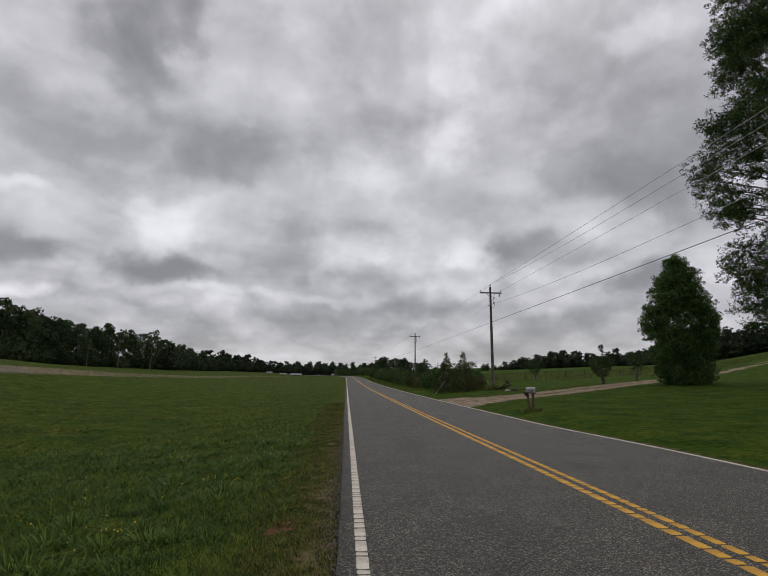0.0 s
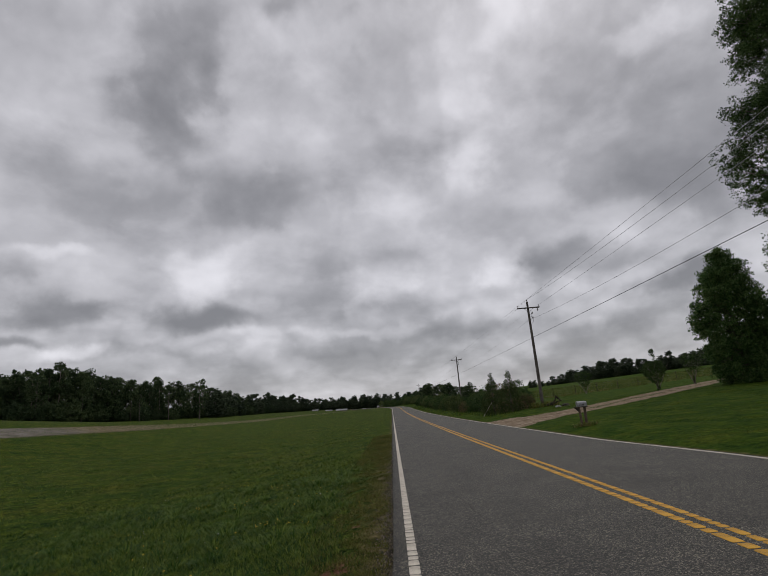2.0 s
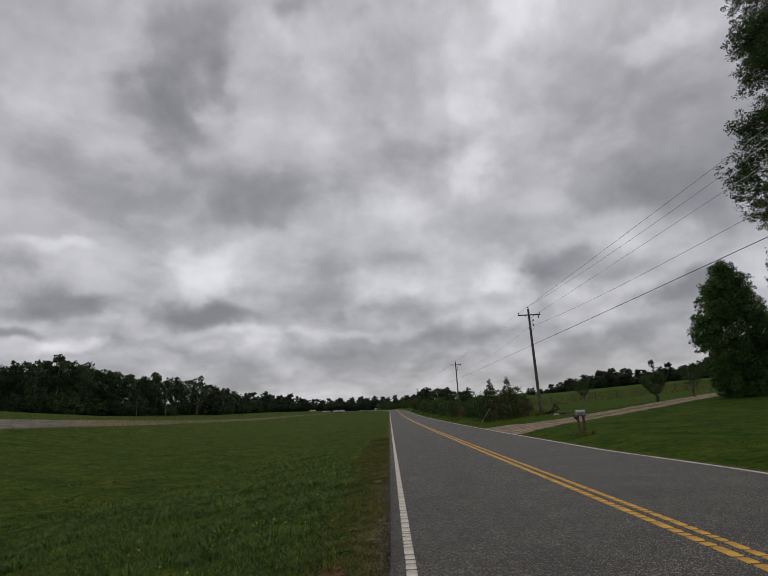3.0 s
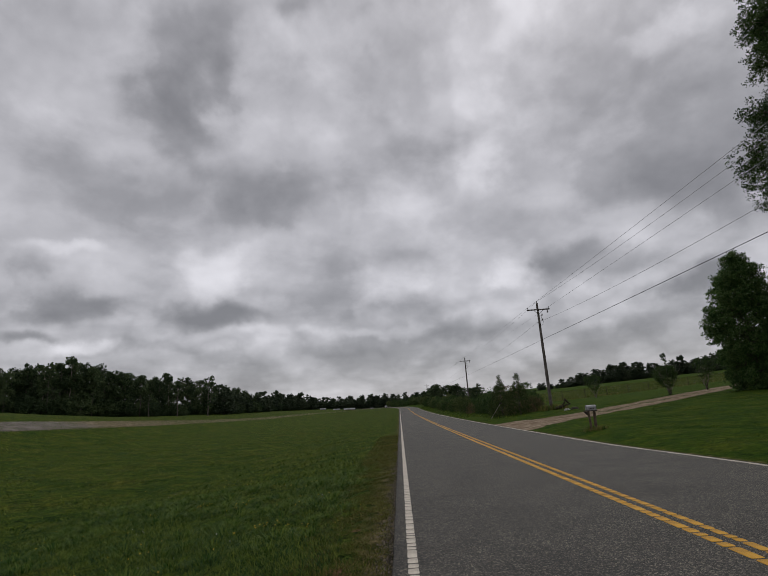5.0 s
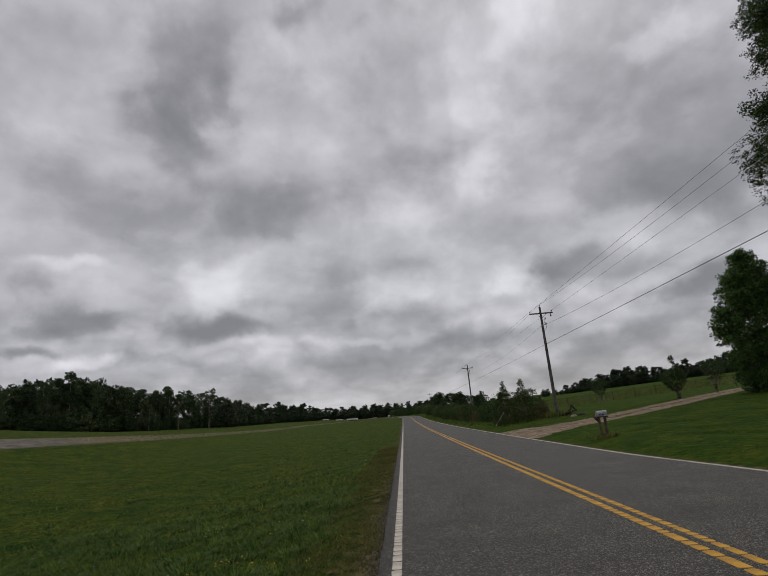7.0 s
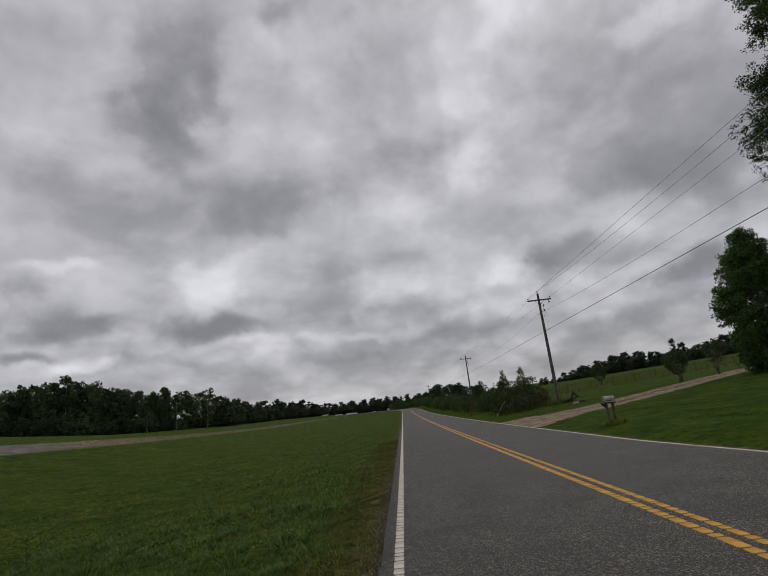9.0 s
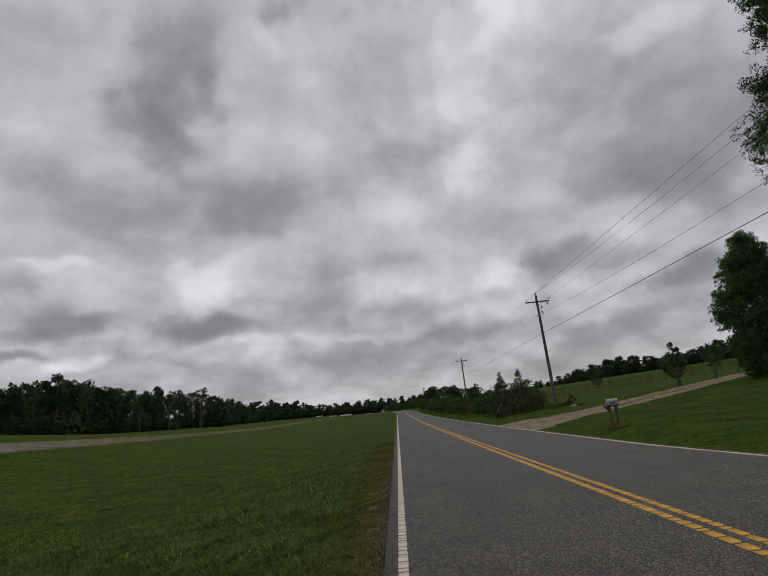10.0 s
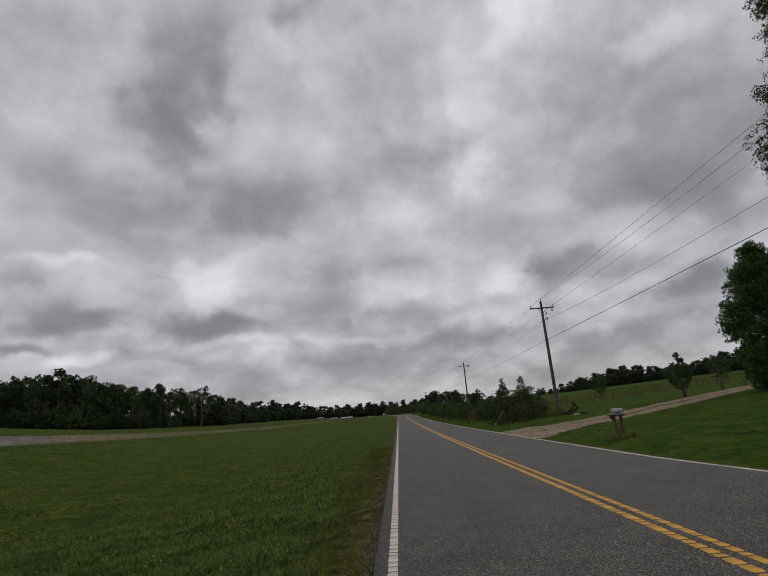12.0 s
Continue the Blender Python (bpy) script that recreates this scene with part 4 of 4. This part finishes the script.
# ---- field fence ----
def fence():
    e = thing("field_fence", 20, 74, 0, "rusty wire field fence on thin steel posts", "fence")
    pts = [(19.5 + 3.6 * i, 74.0 + 1.1 * i) for i in range(14)]
    bm0 = bmesh.new()
    rod(bm0, (0, 0, -0.3), (0, 0, 1.4), 0.045, 0.04, 6)
    me = bpy.data.meshes.new("fence_post")
    bm0.to_mesh(me)
    bm0.free()
    me.materials.append(DARK_WOOD)
    for x, y in pts:
        p = new("fence_post", me)
        p.parent = e
        p.location = (x - 20, y - 74, land_at(x, y))
    for h in (0.3, 0.6, 0.9, 1.2):
        bm = bmesh.new()
        for (xa, ya), (xb, yb) in zip(pts, pts[1:]):
            rod(bm, (xa - 20, ya - 74, land_at(xa, ya) + h), (xb - 20, yb - 74, land_at(xb, yb) + h), 0.003, 0.003, 4)
        part("fence_wire", bm, WIRE, e)


fence()

# ---- bare trees in front of the woods ----
def bare_tree(az, r, top, label, seed, leafy=0):
    x, y = r * math.sin(radians(az)), 2 + r * math.cos(radians(az))
    z = land_at(x, y)
    h = r * math.tan(radians(top)) + 1.52 - z
    g = R(seed)
    verts, faces, V, F = grow(g, h, [(0, 0), (0.4, 0.05), (0.7, 0.16), (1, 0.1)], max(2, leafy), 16, 0.3, bole=0.45, trunk=0.017, limbs=14, spread=0.06)
    e = thing("bare_tree", x, y, z - 0.3, label, "tree", "bare trees at the field edge")
    from_lists("trunk", verts, faces, BARK, e, smooth_shade=True)
    if leafy:
        c = new("crown", mesh_np("crown", V, F, LEAF_FAR))
        c.parent = e


bare_tree(-26.3, 193, 3.6, "pale bare dead tree before the woods", 31)
bare_tree(-23.6, 200, 4.4, "tall thin pale trunk before the woods", 32)
bare_tree(-20.6, 200, 4.95, "half-dead tree with sparse leaf tufts", 33, 14)


# ---- far farm buildings ----
def farm_building(az, r, width, depth, wall_h, roof_h, turn, wall, roof, label, windows=2):
    width, depth, wall_h, roof_h = width * 0.7, depth * 0.7, wall_h * 0.75, roof_h * 0.8
    x, y = r * math.sin(radians(az)), 2 + r * math.cos(radians(az))
    e = thing("farm_building", x, y, land_at(x, y) - 1.5, label, "building", turn=turn)
    bm = bmesh.new()
    box(bm, (width, depth, wall_h), pose(0, 0, wall_h / 2))
    part("wall", bm, wall, e)
    bm = bmesh.new()
    w, d = width / 2 + 0.3, depth / 2 + 0.4
    v = [bm.verts.new(p) for p in ((-w, -d, wall_h), (w, -d, wall_h), (w, d, wall_h), (-w, d, wall_h), (-w, 0, wall_h + roof_h), (w, 0, wall_h + roof_h))]
    for f in ((0, 1, 5, 4), (2, 3, 4, 5), (0, 4, 3), (1, 2, 5), (3, 2, 1, 0)):
        bm.faces.new([v[i] for i in f])
    part("roof", bm, roof, e)
    for i in range(windows):
        bm = bmesh.new()
        box(bm, (1.0, 0.08, 1.1), pose(width * ((i + 1) / (windows + 1) - 0.5), -depth / 2 - 0.03, wall_h * 0.55))
        part("window", bm, DARK_GLASS, e)


for az, r, w, d, wh, rh, turn, roof, lb, n in ((-5.6, 365, 10.5, 5, 2.5, 1.0, 4, WHITE_SIDING, "long white mobile home with a grey metal roof", 4), (-7.0, 365, 6, 4, 2.2, 0.7, -6, GREY_ROOF, "small white farm shed with a grey roof", 2),
                                               (-8.5, 365, 5, 4, 2.4, 0.8, 8, GREY_ROOF, "grey-roofed white farm outbuilding", 2), (-3.1, 365, 2.6, 2.4, 2.6, 0.4, 0, WHITE_SIDING, "narrow white pump house", 1),
                                               (-4.0, 365, 2.2, 4.2, 1.5, 0.3, 0, WHITE_SIDING, "low white storage hut", 1), (-1.3, 365, 5.0, 5, 2.3, 1.3, -12, WHITE_SIDING, "white farmhouse with a grey roof", 2)):
    farm_building(az, r, w, d, wh, rh, turn, WHITE_SIDING, GREY_ROOF, lb, n)


def radio_mast():
    a, r = radians(-10.55), 900
    x, y = r * math.sin(a), 2 + r * math.cos(a)
    z = land_at(x, y)
    e = thing("radio_mast", x, y, z, "thin steel radio mast above distant woods", "mast")
    bm = bmesh.new()
    h = 900 * math.tan(radians(2.1)) + 1.5 - z
    rod(bm, (0, 0, 0), (0, 0, h), 0.5, 0.4, 6)
    part("mast_shaft", bm, STEEL, e)
    bm = bmesh.new()
    box(bm, (2.4, 2.4, 3.5), pose(0, 0, h - 2.5), 0.3)
    part("antenna_panel", bm, STEEL, e)


radio_mast()


# ---- clutter by the pole and the drive ----
def lump(name, x, y, size, mat, label, category, seed, squash=0.6, lift=0.3):
    bm = bmesh.new()
    bmesh.ops.create_icosphere(bm, subdivisions=3, radius=size)
    for v in bm.verts:
        k = 1 + 0.45 * noise.noise(v.co * (1.6 / size) + Vector((seed, 0, 0))) + 0.15 * noise.noise(v.co * (5 / size))
        v.co = Vector((v.co.x * k, v.co.y * k, v.co.z * k * squash))
    me = bpy.data.meshes.new(name)
    bm.to_mesh(me)
    bm.free()
    me.materials.append(mat)
    ob = new(name, me)
    ob.location = (x, y, land_at(x, y) + size * squash * lift)
    return tagged(ob, label, category)


def stump():
    x, y = 15.1, 50.8
    e = thing("broken_stump", x, y, land_at(x, y), "dark broken tree stump with a raised root", "stump")
    e.scale = (0.85, 0.85, 0.85)
    g = R(66)
    for nm, pts, rr in (("log", [(-0.7, 0, 0.1), (-0.1, 0.05, 0.22), (0.3, 0, 0.3)], [0.12, 0.17, 0.13]), ("root", [(0.1, 0, 0.2), (0.5, 0, 0.7), (0.62, 0.02, 1.15)], [0.1, 0.09, 0.05]), ("root", [(0.56, 0, 1.1), (0.85, 0, 0.75), (1.15, 0, 0.5)], [0.07, 0.11, 0.12]),
                        ("root", [(0.3, 0, 0.25), (0.75, 0.05, 0.45), (1.15, 0, 0.52)], [0.07, 0.06, 0.05])):
        verts, faces = [], []
        tube(verts, faces, [Vector(p) for p in pts], rr, 9)
        n = len(verts)
        faces.append(tuple(range(8, -1, -1)))
        faces.append(tuple(range(n - 9, n)))
        verts = [v + Vector((g.normal(0, 0.012), g.normal(0, 0.012), g.normal(0, 0.012))) for v in verts]
        from_lists(nm, verts, faces, DARK_WOOD, e)


stump()
lump("field_stone", 14.6, 47.4, 0.22, STONE, "pale grey stone in the grass", "stone", 2.0)
lump("rotten_log", 15.4, 47.7, 0.32, DARK_WOOD, "dark rotten lump of wood beside the drive", "log", 5.0, 0.5)


def leaning_pipe():
    x, y = 9.0, 50.4
    e = thing("marker_post", x, y, land_at(x, y), "pale weathered marker post leaning in the roadside brush", "post")
    bm = bmesh.new()
    rod(bm, (-0.6, 0, -0.1), (0.42, 0, 1.25), 0.034, 0.034, 8)
    part("shaft", bm, PALE_POST, e)
    bm = bmesh.new()
    rod(bm, (0.38, 0, 1.2), (0.6, 0, 1.48), 0.075, 0.065, 8)
    part("cap", bm, DARK_WOOD, e, "dark cap")


leaning_pipe()


# ---- painted lines ----
def block_mesh(length, width, mat, seed):
    """One island of line paint between two cracks: rounded, uneven corners."""
    g = R(seed)
    pts = []
    for cx, cy, a0 in ((1, 1, 0), (-1, 1, 90), (-1, -1, 180), (1, -1, 270)):
        r = min(0.022, length * 0.2) * (0.6 + 0.8 * g.random())
        for a in (0, 45, 90):
            t = radians(a0 + a)
            pts.append((cx * (width / 2 - r) + r * math.cos(t) + g.normal(0, 0.0022), cy * (length / 2 - r) + r * math.sin(t) + g.normal(0, 0.003)))
    n = len(pts)
    verts = [(x, y, 0.004) for x, y in pts] + [(x * 1.03, y * 1.01, 0.0) for x, y in pts]
    faces = [tuple(range(n))] + [(k, n + k, n + (k + 1) % n, (k + 1) % n) for k in range(n)]
    me = bpy.data.meshes.new("paint_block")
    me.from_pydata(verts, [], faces)
    me.materials.append(mat)
    me.update()
    return me


def painted_line(name, x, width, mat, start, end, mean, label, seed):
    """Cracked into blocks near the walk, whole further off."""
    e = new(name)
    tagged(e, label, "road marking", kind="structure")
    g = R(seed)
    kinds = [(mean * f, block_mesh(mean * f, width, mat, seed * 10 + i)) for i, f in enumerate((0.45, 0.6, 0.75, 0.9, 1.05, 1.25, 1.5, 1.8))]
    y = start
    while y < end:
        ln, me = kinds[int(g.integers(0, 8))]
        ob = new("paint_block", me)
        ob.parent = e
        yc = y + ln / 2
        ob.location = (x, yc, float(road_z(x - 3.3, yc)))
        y += ln + 0.026 + 0.016 * g.random()
    for a, b in ((-200, start), (end, 355)):
        ys = graded([(a, 0), (b, 2.0)])
        U = np.array([x - width / 2, x - width / 2, x + width / 2, x + width / 2]) - 3.3
        me = strip_mesh("paint_strip", U, ys, 0.004)
        co = np.empty(len(me.vertices) * 3)
        me.vertices.foreach_get("co", co)
        co = co.reshape(-1, 3)
        for k in (0, 3):
            co[k::4, 2] -= 0.006
        if x > 6:
            for k in range(4):
                co[k::4, 0] += flare(ys)
        me.vertices.foreach_set("co", co.ravel())
        me.materials.append(mat)
        s = new("paint_strip", me)
        s.parent = e


painted_line("edge_line_left", 0.0, 0.105, WHITE_PAINT, 3.0, 42, 0.16, "cracked white edge line paint", 3)
painted_line("centre_line_near", 3.1, 0.12, YELLOW_PAINT, 4.0, 34, 0.2, "cracked yellow centre line paint", 4)
painted_line("centre_line_far", 3.325, 0.1, YELLOW_PAINT, 4.0, 30, 0.16, "finely cracked worn yellow centre line paint", 5)
painted_line("edge_line_right", 6.72, 0.105, WHITE_PAINT, -30.0, -29.0, 0.3, "white edge line paint", 6)


# ---- cracks in the asphalt ----
TAR = material("crack_shadow", [(0.012, 0.012, 0.012), (0.02, 0.02, 0.02), (0.03, 0.03, 0.03)], 5.0, 0.95, bump=0, spec=0.05)


def road_crack(x, y, ln, seed):
    g = R(seed)
    n = int(ln / 0.06)
    verts, faces = [], []
    px = x
    for i in range(n):
        px += g.normal(0.0, 0.014)
        yy = y + i * ln / n
        w = 0.0015 + 0.0022 * g.random() * math.sin(math.pi * (i + 0.5) / n)
        for s in (-1, 1):
            verts.append((px + s * w, yy, float(road_z(px - 3.3, yy)) + 0.0025))
        if i:
            k = 2 * i
            faces.append((k - 2, k - 1, k + 1, k))
    ob = from_lists("road_crack", verts, faces, TAR)
    tagged(ob, "thin dark crack in the asphalt", "crack", kind="structure")


for x, y, ln, sd in ((1.0, 8.6, 2.6, 1), (1.05, 11.6, 2.2, 2), (1.55, 12.8, 1.6, 3), (0.95, 15.5, 3.0, 4), (2.2, 17.0, 2.0, 5)):
    road_crack(x, y, ln, sd)


# ---- grass ----
def blades(name, n, xr, yr, tall, wide, mats, keep, seed, label, category="grass", clump=0.0, simple=False, flat=0.0):
    g = R(seed)
    x, y = g.uniform(*xr, n), g.uniform(*yr, n)
    if clump:
        cx, cy = g.uniform(*xr, n // 14), g.uniform(*yr, n // 14)
        k = g.integers(0, n // 14, n)
        f = g.random(n) < 0.6
        x = np.where(f, cx[k] + g.normal(0, clump, n), x)
        y = np.where(f, cy[k] + g.normal(0, clump, n), y)
    ok = keep(x, y) & (x > xr[0]) & (x < xr[1])
    x, y = x[ok], y[ok]
    n = len(x)
    patch = 0.5 + 0.5 * np.sin(x * 1.1 + 2 * np.sin(y * 0.6)) * np.sin(y * 0.8 + 1.5 * np.sin(x * 0.7 + 1))
    h = tall * (0.45 + 0.5 * g.random(n) + 0.5 * patch)
    w = wide * (0.6 + 0.8 * g.random(n))
    z = land(x, y) - 0.02
    a = g.random(n) * 6.283
    bend = h * (0.2 + 0.7 * g.random(n)) + flat * h * g.random(n)
    h = h * (1 - 0.45 * flat * g.random(n))
    dx, dy = np.cos(a), np.sin(a)
    sx, sy = -dy * w, dx * w
    V = np.stack([np.stack([x - sx, y - sy, z], 1), np.stack([x + sx, y + sy, z], 1),
                  np.stack([x + sx * 0.8 + dx * bend * 0.3, y + sy * 0.8 + dy * bend * 0.3, z + h * 0.6], 1), np.stack([x - sx * 0.8 + dx * bend * 0.3, y - sy * 0.8 + dy * bend * 0.3, z + h * 0.6], 1),
                  np.stack([x + dx * bend, y + dy * bend, z + h], 1)], 1).reshape(-1, 3)
    if simple:
        V = V.reshape(n, 5, 3)[:, (0, 1, 4)].reshape(-1, 3)
    i = np.arange(n)[:, None] * (3 if simple else 5)
    F = [tuple(q) for q in (i + np.array([0, 1, 2])).tolist()] if simple else [tuple(q) for q in (i + np.array([0, 1, 2, 3])).tolist()] + [tuple(q) for q in (i + np.array([3, 2, 4])).tolist()]
    me = bpy.data.meshes.new(name)
    me.from_pydata(V.tolist(), [], F)
    for m in mats:
        me.materials.append(m)
    if len(mats) > 1:
        pick = g.integers(0, len(mats), n)
        me.polygons.foreach_set("material_index", pick if simple else np.concatenate([pick, pick]))
    me.update()
    return tagged(new(name, me), label, category, kind="stuff")


def in_field(x, y):
    bare = np.exp(-(((x + 0.85) / 0.28) ** 2 + ((y - 7.35) / 0.35) ** 2)) > 0.45
    return (x < -0.95 - 0.12 * np.sin(y * 2.1)) & ~bare


def thin(reach, seed):
    """Keeps fewer and fewer blades with distance."""
    g = R(seed)

    def keep(x, y):
        return in_field(x, y) & (g.random(len(x)) < np.clip(1.35 - np.hypot(x, y - 3) / reach, 0, 1))
    return keep


blades("meadow_grass", 270000, (-9.5, -0.7), (1.0, 17.0), 0.095, 0.0052, [GRASS_BLADE], thin(15, 1), 1, "long green meadow grass beside the road", clump=0.07, simple=True, flat=1.0)
blades("meadow_tufts", 26000, (-9.5, -0.8), (4.0, 22.0), 0.11, 0.0045, [GRASS_BLADE], thin(18, 9), 9, "taller green grass tufts in the meadow", clump=0.035, flat=0.6)
blades("clover", 100000, (-12, -0.75), (4.0, 26.0), 0.05, 0.015, [GRASS_BLADE], thin(21, 13), 13, "low clover and broad weeds in the meadow", "weeds", 0.1, True, 1.0)
blades("meadow_grass_beyond", 240000, (-46, -0.8), (12.0, 85.0), 0.085, 0.012, [GRASS_BLADE], thin(62, 2), 2, "uneven green meadow grass", clump=0.22, simple=True, flat=1.0)
blades("verge_grass", 210000, (-1.45, -0.25), (2.5, 36.0), 0.055, 0.0055, [VERGE_BLADE, VERGE_BLADE, DRY_BLADE, GRASS_BLADE], lambda x, y: (along(DRIVE, x, y) > 0) & (np.sin(x * 9 + 3 * np.sin(y * 2.3)) * np.sin(x * 4 - y * 3.3) > -0.55) & (np.hypot((x + 0.85) / 0.28, (y - 7.35) / 0.35) > 0.35 + 0.5 * np.sin(x * 31) * np.sin(y * 27)), 3, "short dry yellowing grass along the asphalt edge", clump=0.06, simple=True, flat=0.6)
blades("lawn_grass", 130000, (7.1, 36.0), (10.0, 52.0), 0.05, 0.009, [LAWN_BLADE], lambda x, y: (along(DRIVE, x, y) > 0.3) & (x - 3.3 > ROAD_R + flare(y) + 0.25), 4, "short mown lawn grass", clump=0.3, simple=True, flat=1.0)
blades("mailbox_weeds", 2600, (7.6, 9.3), (23.9, 25.7), 0.26, 0.006, [HAY_BLADE, DRY_BLADE, GRASS_BLADE], lambda x, y: np.hypot((x - 8.45) / 0.62, (y - 24.75) / 0.7) < 0.3 + 0.75 * np.abs(np.sin(x * 7 + 2 * np.sin(y * 5)) * np.sin(y * 6 + x * 3)), 5, "tall weeds round the mailbox posts", "weeds", 0.1)
blades("pole_weeds", 800, (13.2, 16.8), (50.4, 53.4), 0.5, 0.014, [DRY_BLADE, GRASS_BLADE], lambda x, y: np.hypot(x - 14.7, y - 51.9) < 1.5, 6, "tall dry weeds round the utility pole", "weeds")
blades("fence_weeds", 16000, (17, 70), (66, 96), 0.5, 0.018, [HAY_BLADE, DRY_BLADE], lambda x, y: np.abs(y - 74 - (x - 19.5) * 1.1 / 3.6) < 1.6, 7, "tall rough grass along the field fence", "weeds", simple=True)
blades("field_weeds", 80000, (14, 120), (76, 170), 0.42, 0.022, [HAY_BLADE], lambda x, y: y - 75 - (x - 19.5) * 1.1 / 3.6 > 1.5, 8, "tall green hay field behind the fence", "weeds", simple=True)

blades("meadow_weeds", 26000, (-48, -1.2), (16.0, 110.0), 0.14, 0.016, [GRASS_BLADE, HAY_BLADE], thin(90, 16), 16, "scattered dark weed tufts standing in the meadow", "weeds", 0.13, True, 0.4)
blades("thicket_weeds", 20000, (7.2, 15.5), (46.5, 190.0), 0.26, 0.014, [GRASS_BLADE, GRASS_BLADE, HAY_BLADE, LAWN_BLADE], lambda x, y: np.abs(x - road_mid(y) - np.where(y < 62, 6.3, 5.4)) < np.where(y < 62, 1.2, 1.6), 15, "tall rough weeds along the foot of the thicket", "weeds", 0.25, True)


def arching_tufts(n, per, xr, yr, seed):
    """Clumps of long blades that lean out from a common root and droop at the tips."""
    g = R(seed)
    cx, cy = g.uniform(*xr, n), g.uniform(*yr, n)
    ok = in_field(cx + 0.25, cy) & (np.sin(cx * 1.3 + 2 * np.sin(cy * 0.8)) * np.sin(cy * 1.1 + np.sin(cx)) > -0.3 + 0.5 * g.random(n))
    cx, cy = cx[ok], cy[ok]
    size = 0.55 + 0.75 * g.random(len(cx)) ** 2
    k = np.repeat(np.arange(len(cx)), per)
    m = len(k)
    a = g.random(m) * 6.283
    dx, dy = np.cos(a), np.sin(a)
    root = 0.14 * np.sqrt(g.random(m)) * size[k]
    x, y = cx[k] + dx * root, cy[k] + dy * root
    z = land(x, y) - 0.02
    h, out = (0.06 + 0.085 * g.random(m)) * size[k], (0.07 + 0.2 * g.random(m)) * size[k]
    w = (0.0035 + 0.0025 * g.random(m)) * size[k]
    rows = []
    for f, up, wide in ((0.0, 0.0, 1.0), (0.3, 0.62, 0.95), (0.65, 1.0, 0.75), (1.0, 0.82, 0.08)):
        for side in (-1, 1):
            rows.append(np.stack([x + dx * out * f - dy * w * wide * side, y + dy * out * f + dx * w * wide * side, z + h * up], 1))
    V = np.stack(rows, 1).reshape(-1, 3)
    b = np.arange(m)[:, None] * 8
    F = np.concatenate([b + np.array(q) for q in ((0, 1, 3, 2), (2, 3, 5, 4), (4, 5, 7, 6))])
    tagged(new("arching_tufts", mesh_np("arching_tufts", V, F, TUFT_BLADE)), "lush blue-green grass tufts with long arching blades", "grass", kind="stuff")


TUFT_BLADE = material("tuft_blade", [(0.027, 0.066, 0.012), (0.062, 0.124, 0.019), (0.14, 0.2, 0.038)], 0.9, 0.5, fine=4.0, island=0.7, bump=0, translucent=0.25, contrast=1.3)
arching_tufts(1300, 60, (-9.5, -1.0), (3.4, 18.0), 27)


def edge_gravel():
    """Loose chips along the broken asphalt edge."""
    g = R(17)
    n = 9000
    x = -0.22 - np.abs(g.normal(0, 0.11, n))
    y = 3.2 + 26 * g.random(n) ** 1.5
    z = land(x, y) + 0.004
    P = np.stack([x, y, z], 1)
    s = 0.005 + 0.013 * g.random(n) ** 2
    T = np.array([(1, 0, -0.4), (-0.5, 0.87, -0.4), (-0.5, -0.87, -0.4), (0.1, 0.1, 0.8)])
    V = P[:, None] + T[None] * s[:, None, None] * (0.6 + 0.8 * g.random((n, 4, 1)))
    i = np.arange(n)[:, None] * 4
    F = np.concatenate([i + np.array(f) for f in ((0, 1, 3), (1, 2, 3), (2, 0, 3))])
    tagged(new("edge_gravel", mesh_np("edge_gravel", V.reshape(-1, 3), F, CHIP)), "loose grey gravel chips along the asphalt edge", "gravel", kind="stuff")


CHIP = material("gravel_chip", [(0.05, 0.043, 0.034), (0.105, 0.09, 0.07), (0.24, 0.2, 0.155)], 20, 0.9, island=1.0, bump=0)
edge_gravel()


def flowers(name, spots, size, colour, per, seed, label):
    g = R(seed)
    m = material(name + "_petal", [tuple(c * 0.8 for c in colour), colour, colour], 20, 0.6, bump=0)
    P = np.concatenate([np.array([(sx, sy, 0)]) + g.normal(0, 1, (per, 3)) * np.array([sp, sp * 1.5, 0]) for sx, sy, sp in spots])
    P[:, 2] = land(P[:, 0], P[:, 1]) + 0.14 + 0.05 * g.random(len(P))
    V, F = leaf_cloud(g, P, np.full(len(P), size * 0.6), 3, size, 0.0)
    tagged(new(name, mesh_np(name, V, F, m)), label, "flowers", kind="stuff")


flowers("yellow_flowers", [(-2.3, 10.2, 0.12), (-3.6, 13.4, 0.25), (-4.8, 14.2, 0.2), (-3.0, 15.5, 0.4), (-5.0, 18.0, 0.5), (-1.6, 9.8, 0.3), (-2.6, 7.6, 0.3), (-4.2, 9.6, 0.5), (-6.5, 12.0, 0.8), (-2.0, 12.4, 0.4), (-8.0, 20.0, 1.2)], 0.012, (0.72, 0.5, 0.05), 12, 1, "small yellow wildflowers in the meadow")
flowers("white_flowers", [(-4.9, 11.6, 0.15), (-2.9, 9.6, 0.35), (-7.0, 17.0, 0.5), (11.0, 14.5, 0.5), (12.5, 17.5, 0.9), (-1.5, 12.5, 0.3)], 0.008, (0.6, 0.6, 0.56), 8, 2, "tiny white wildflowers in the grass")
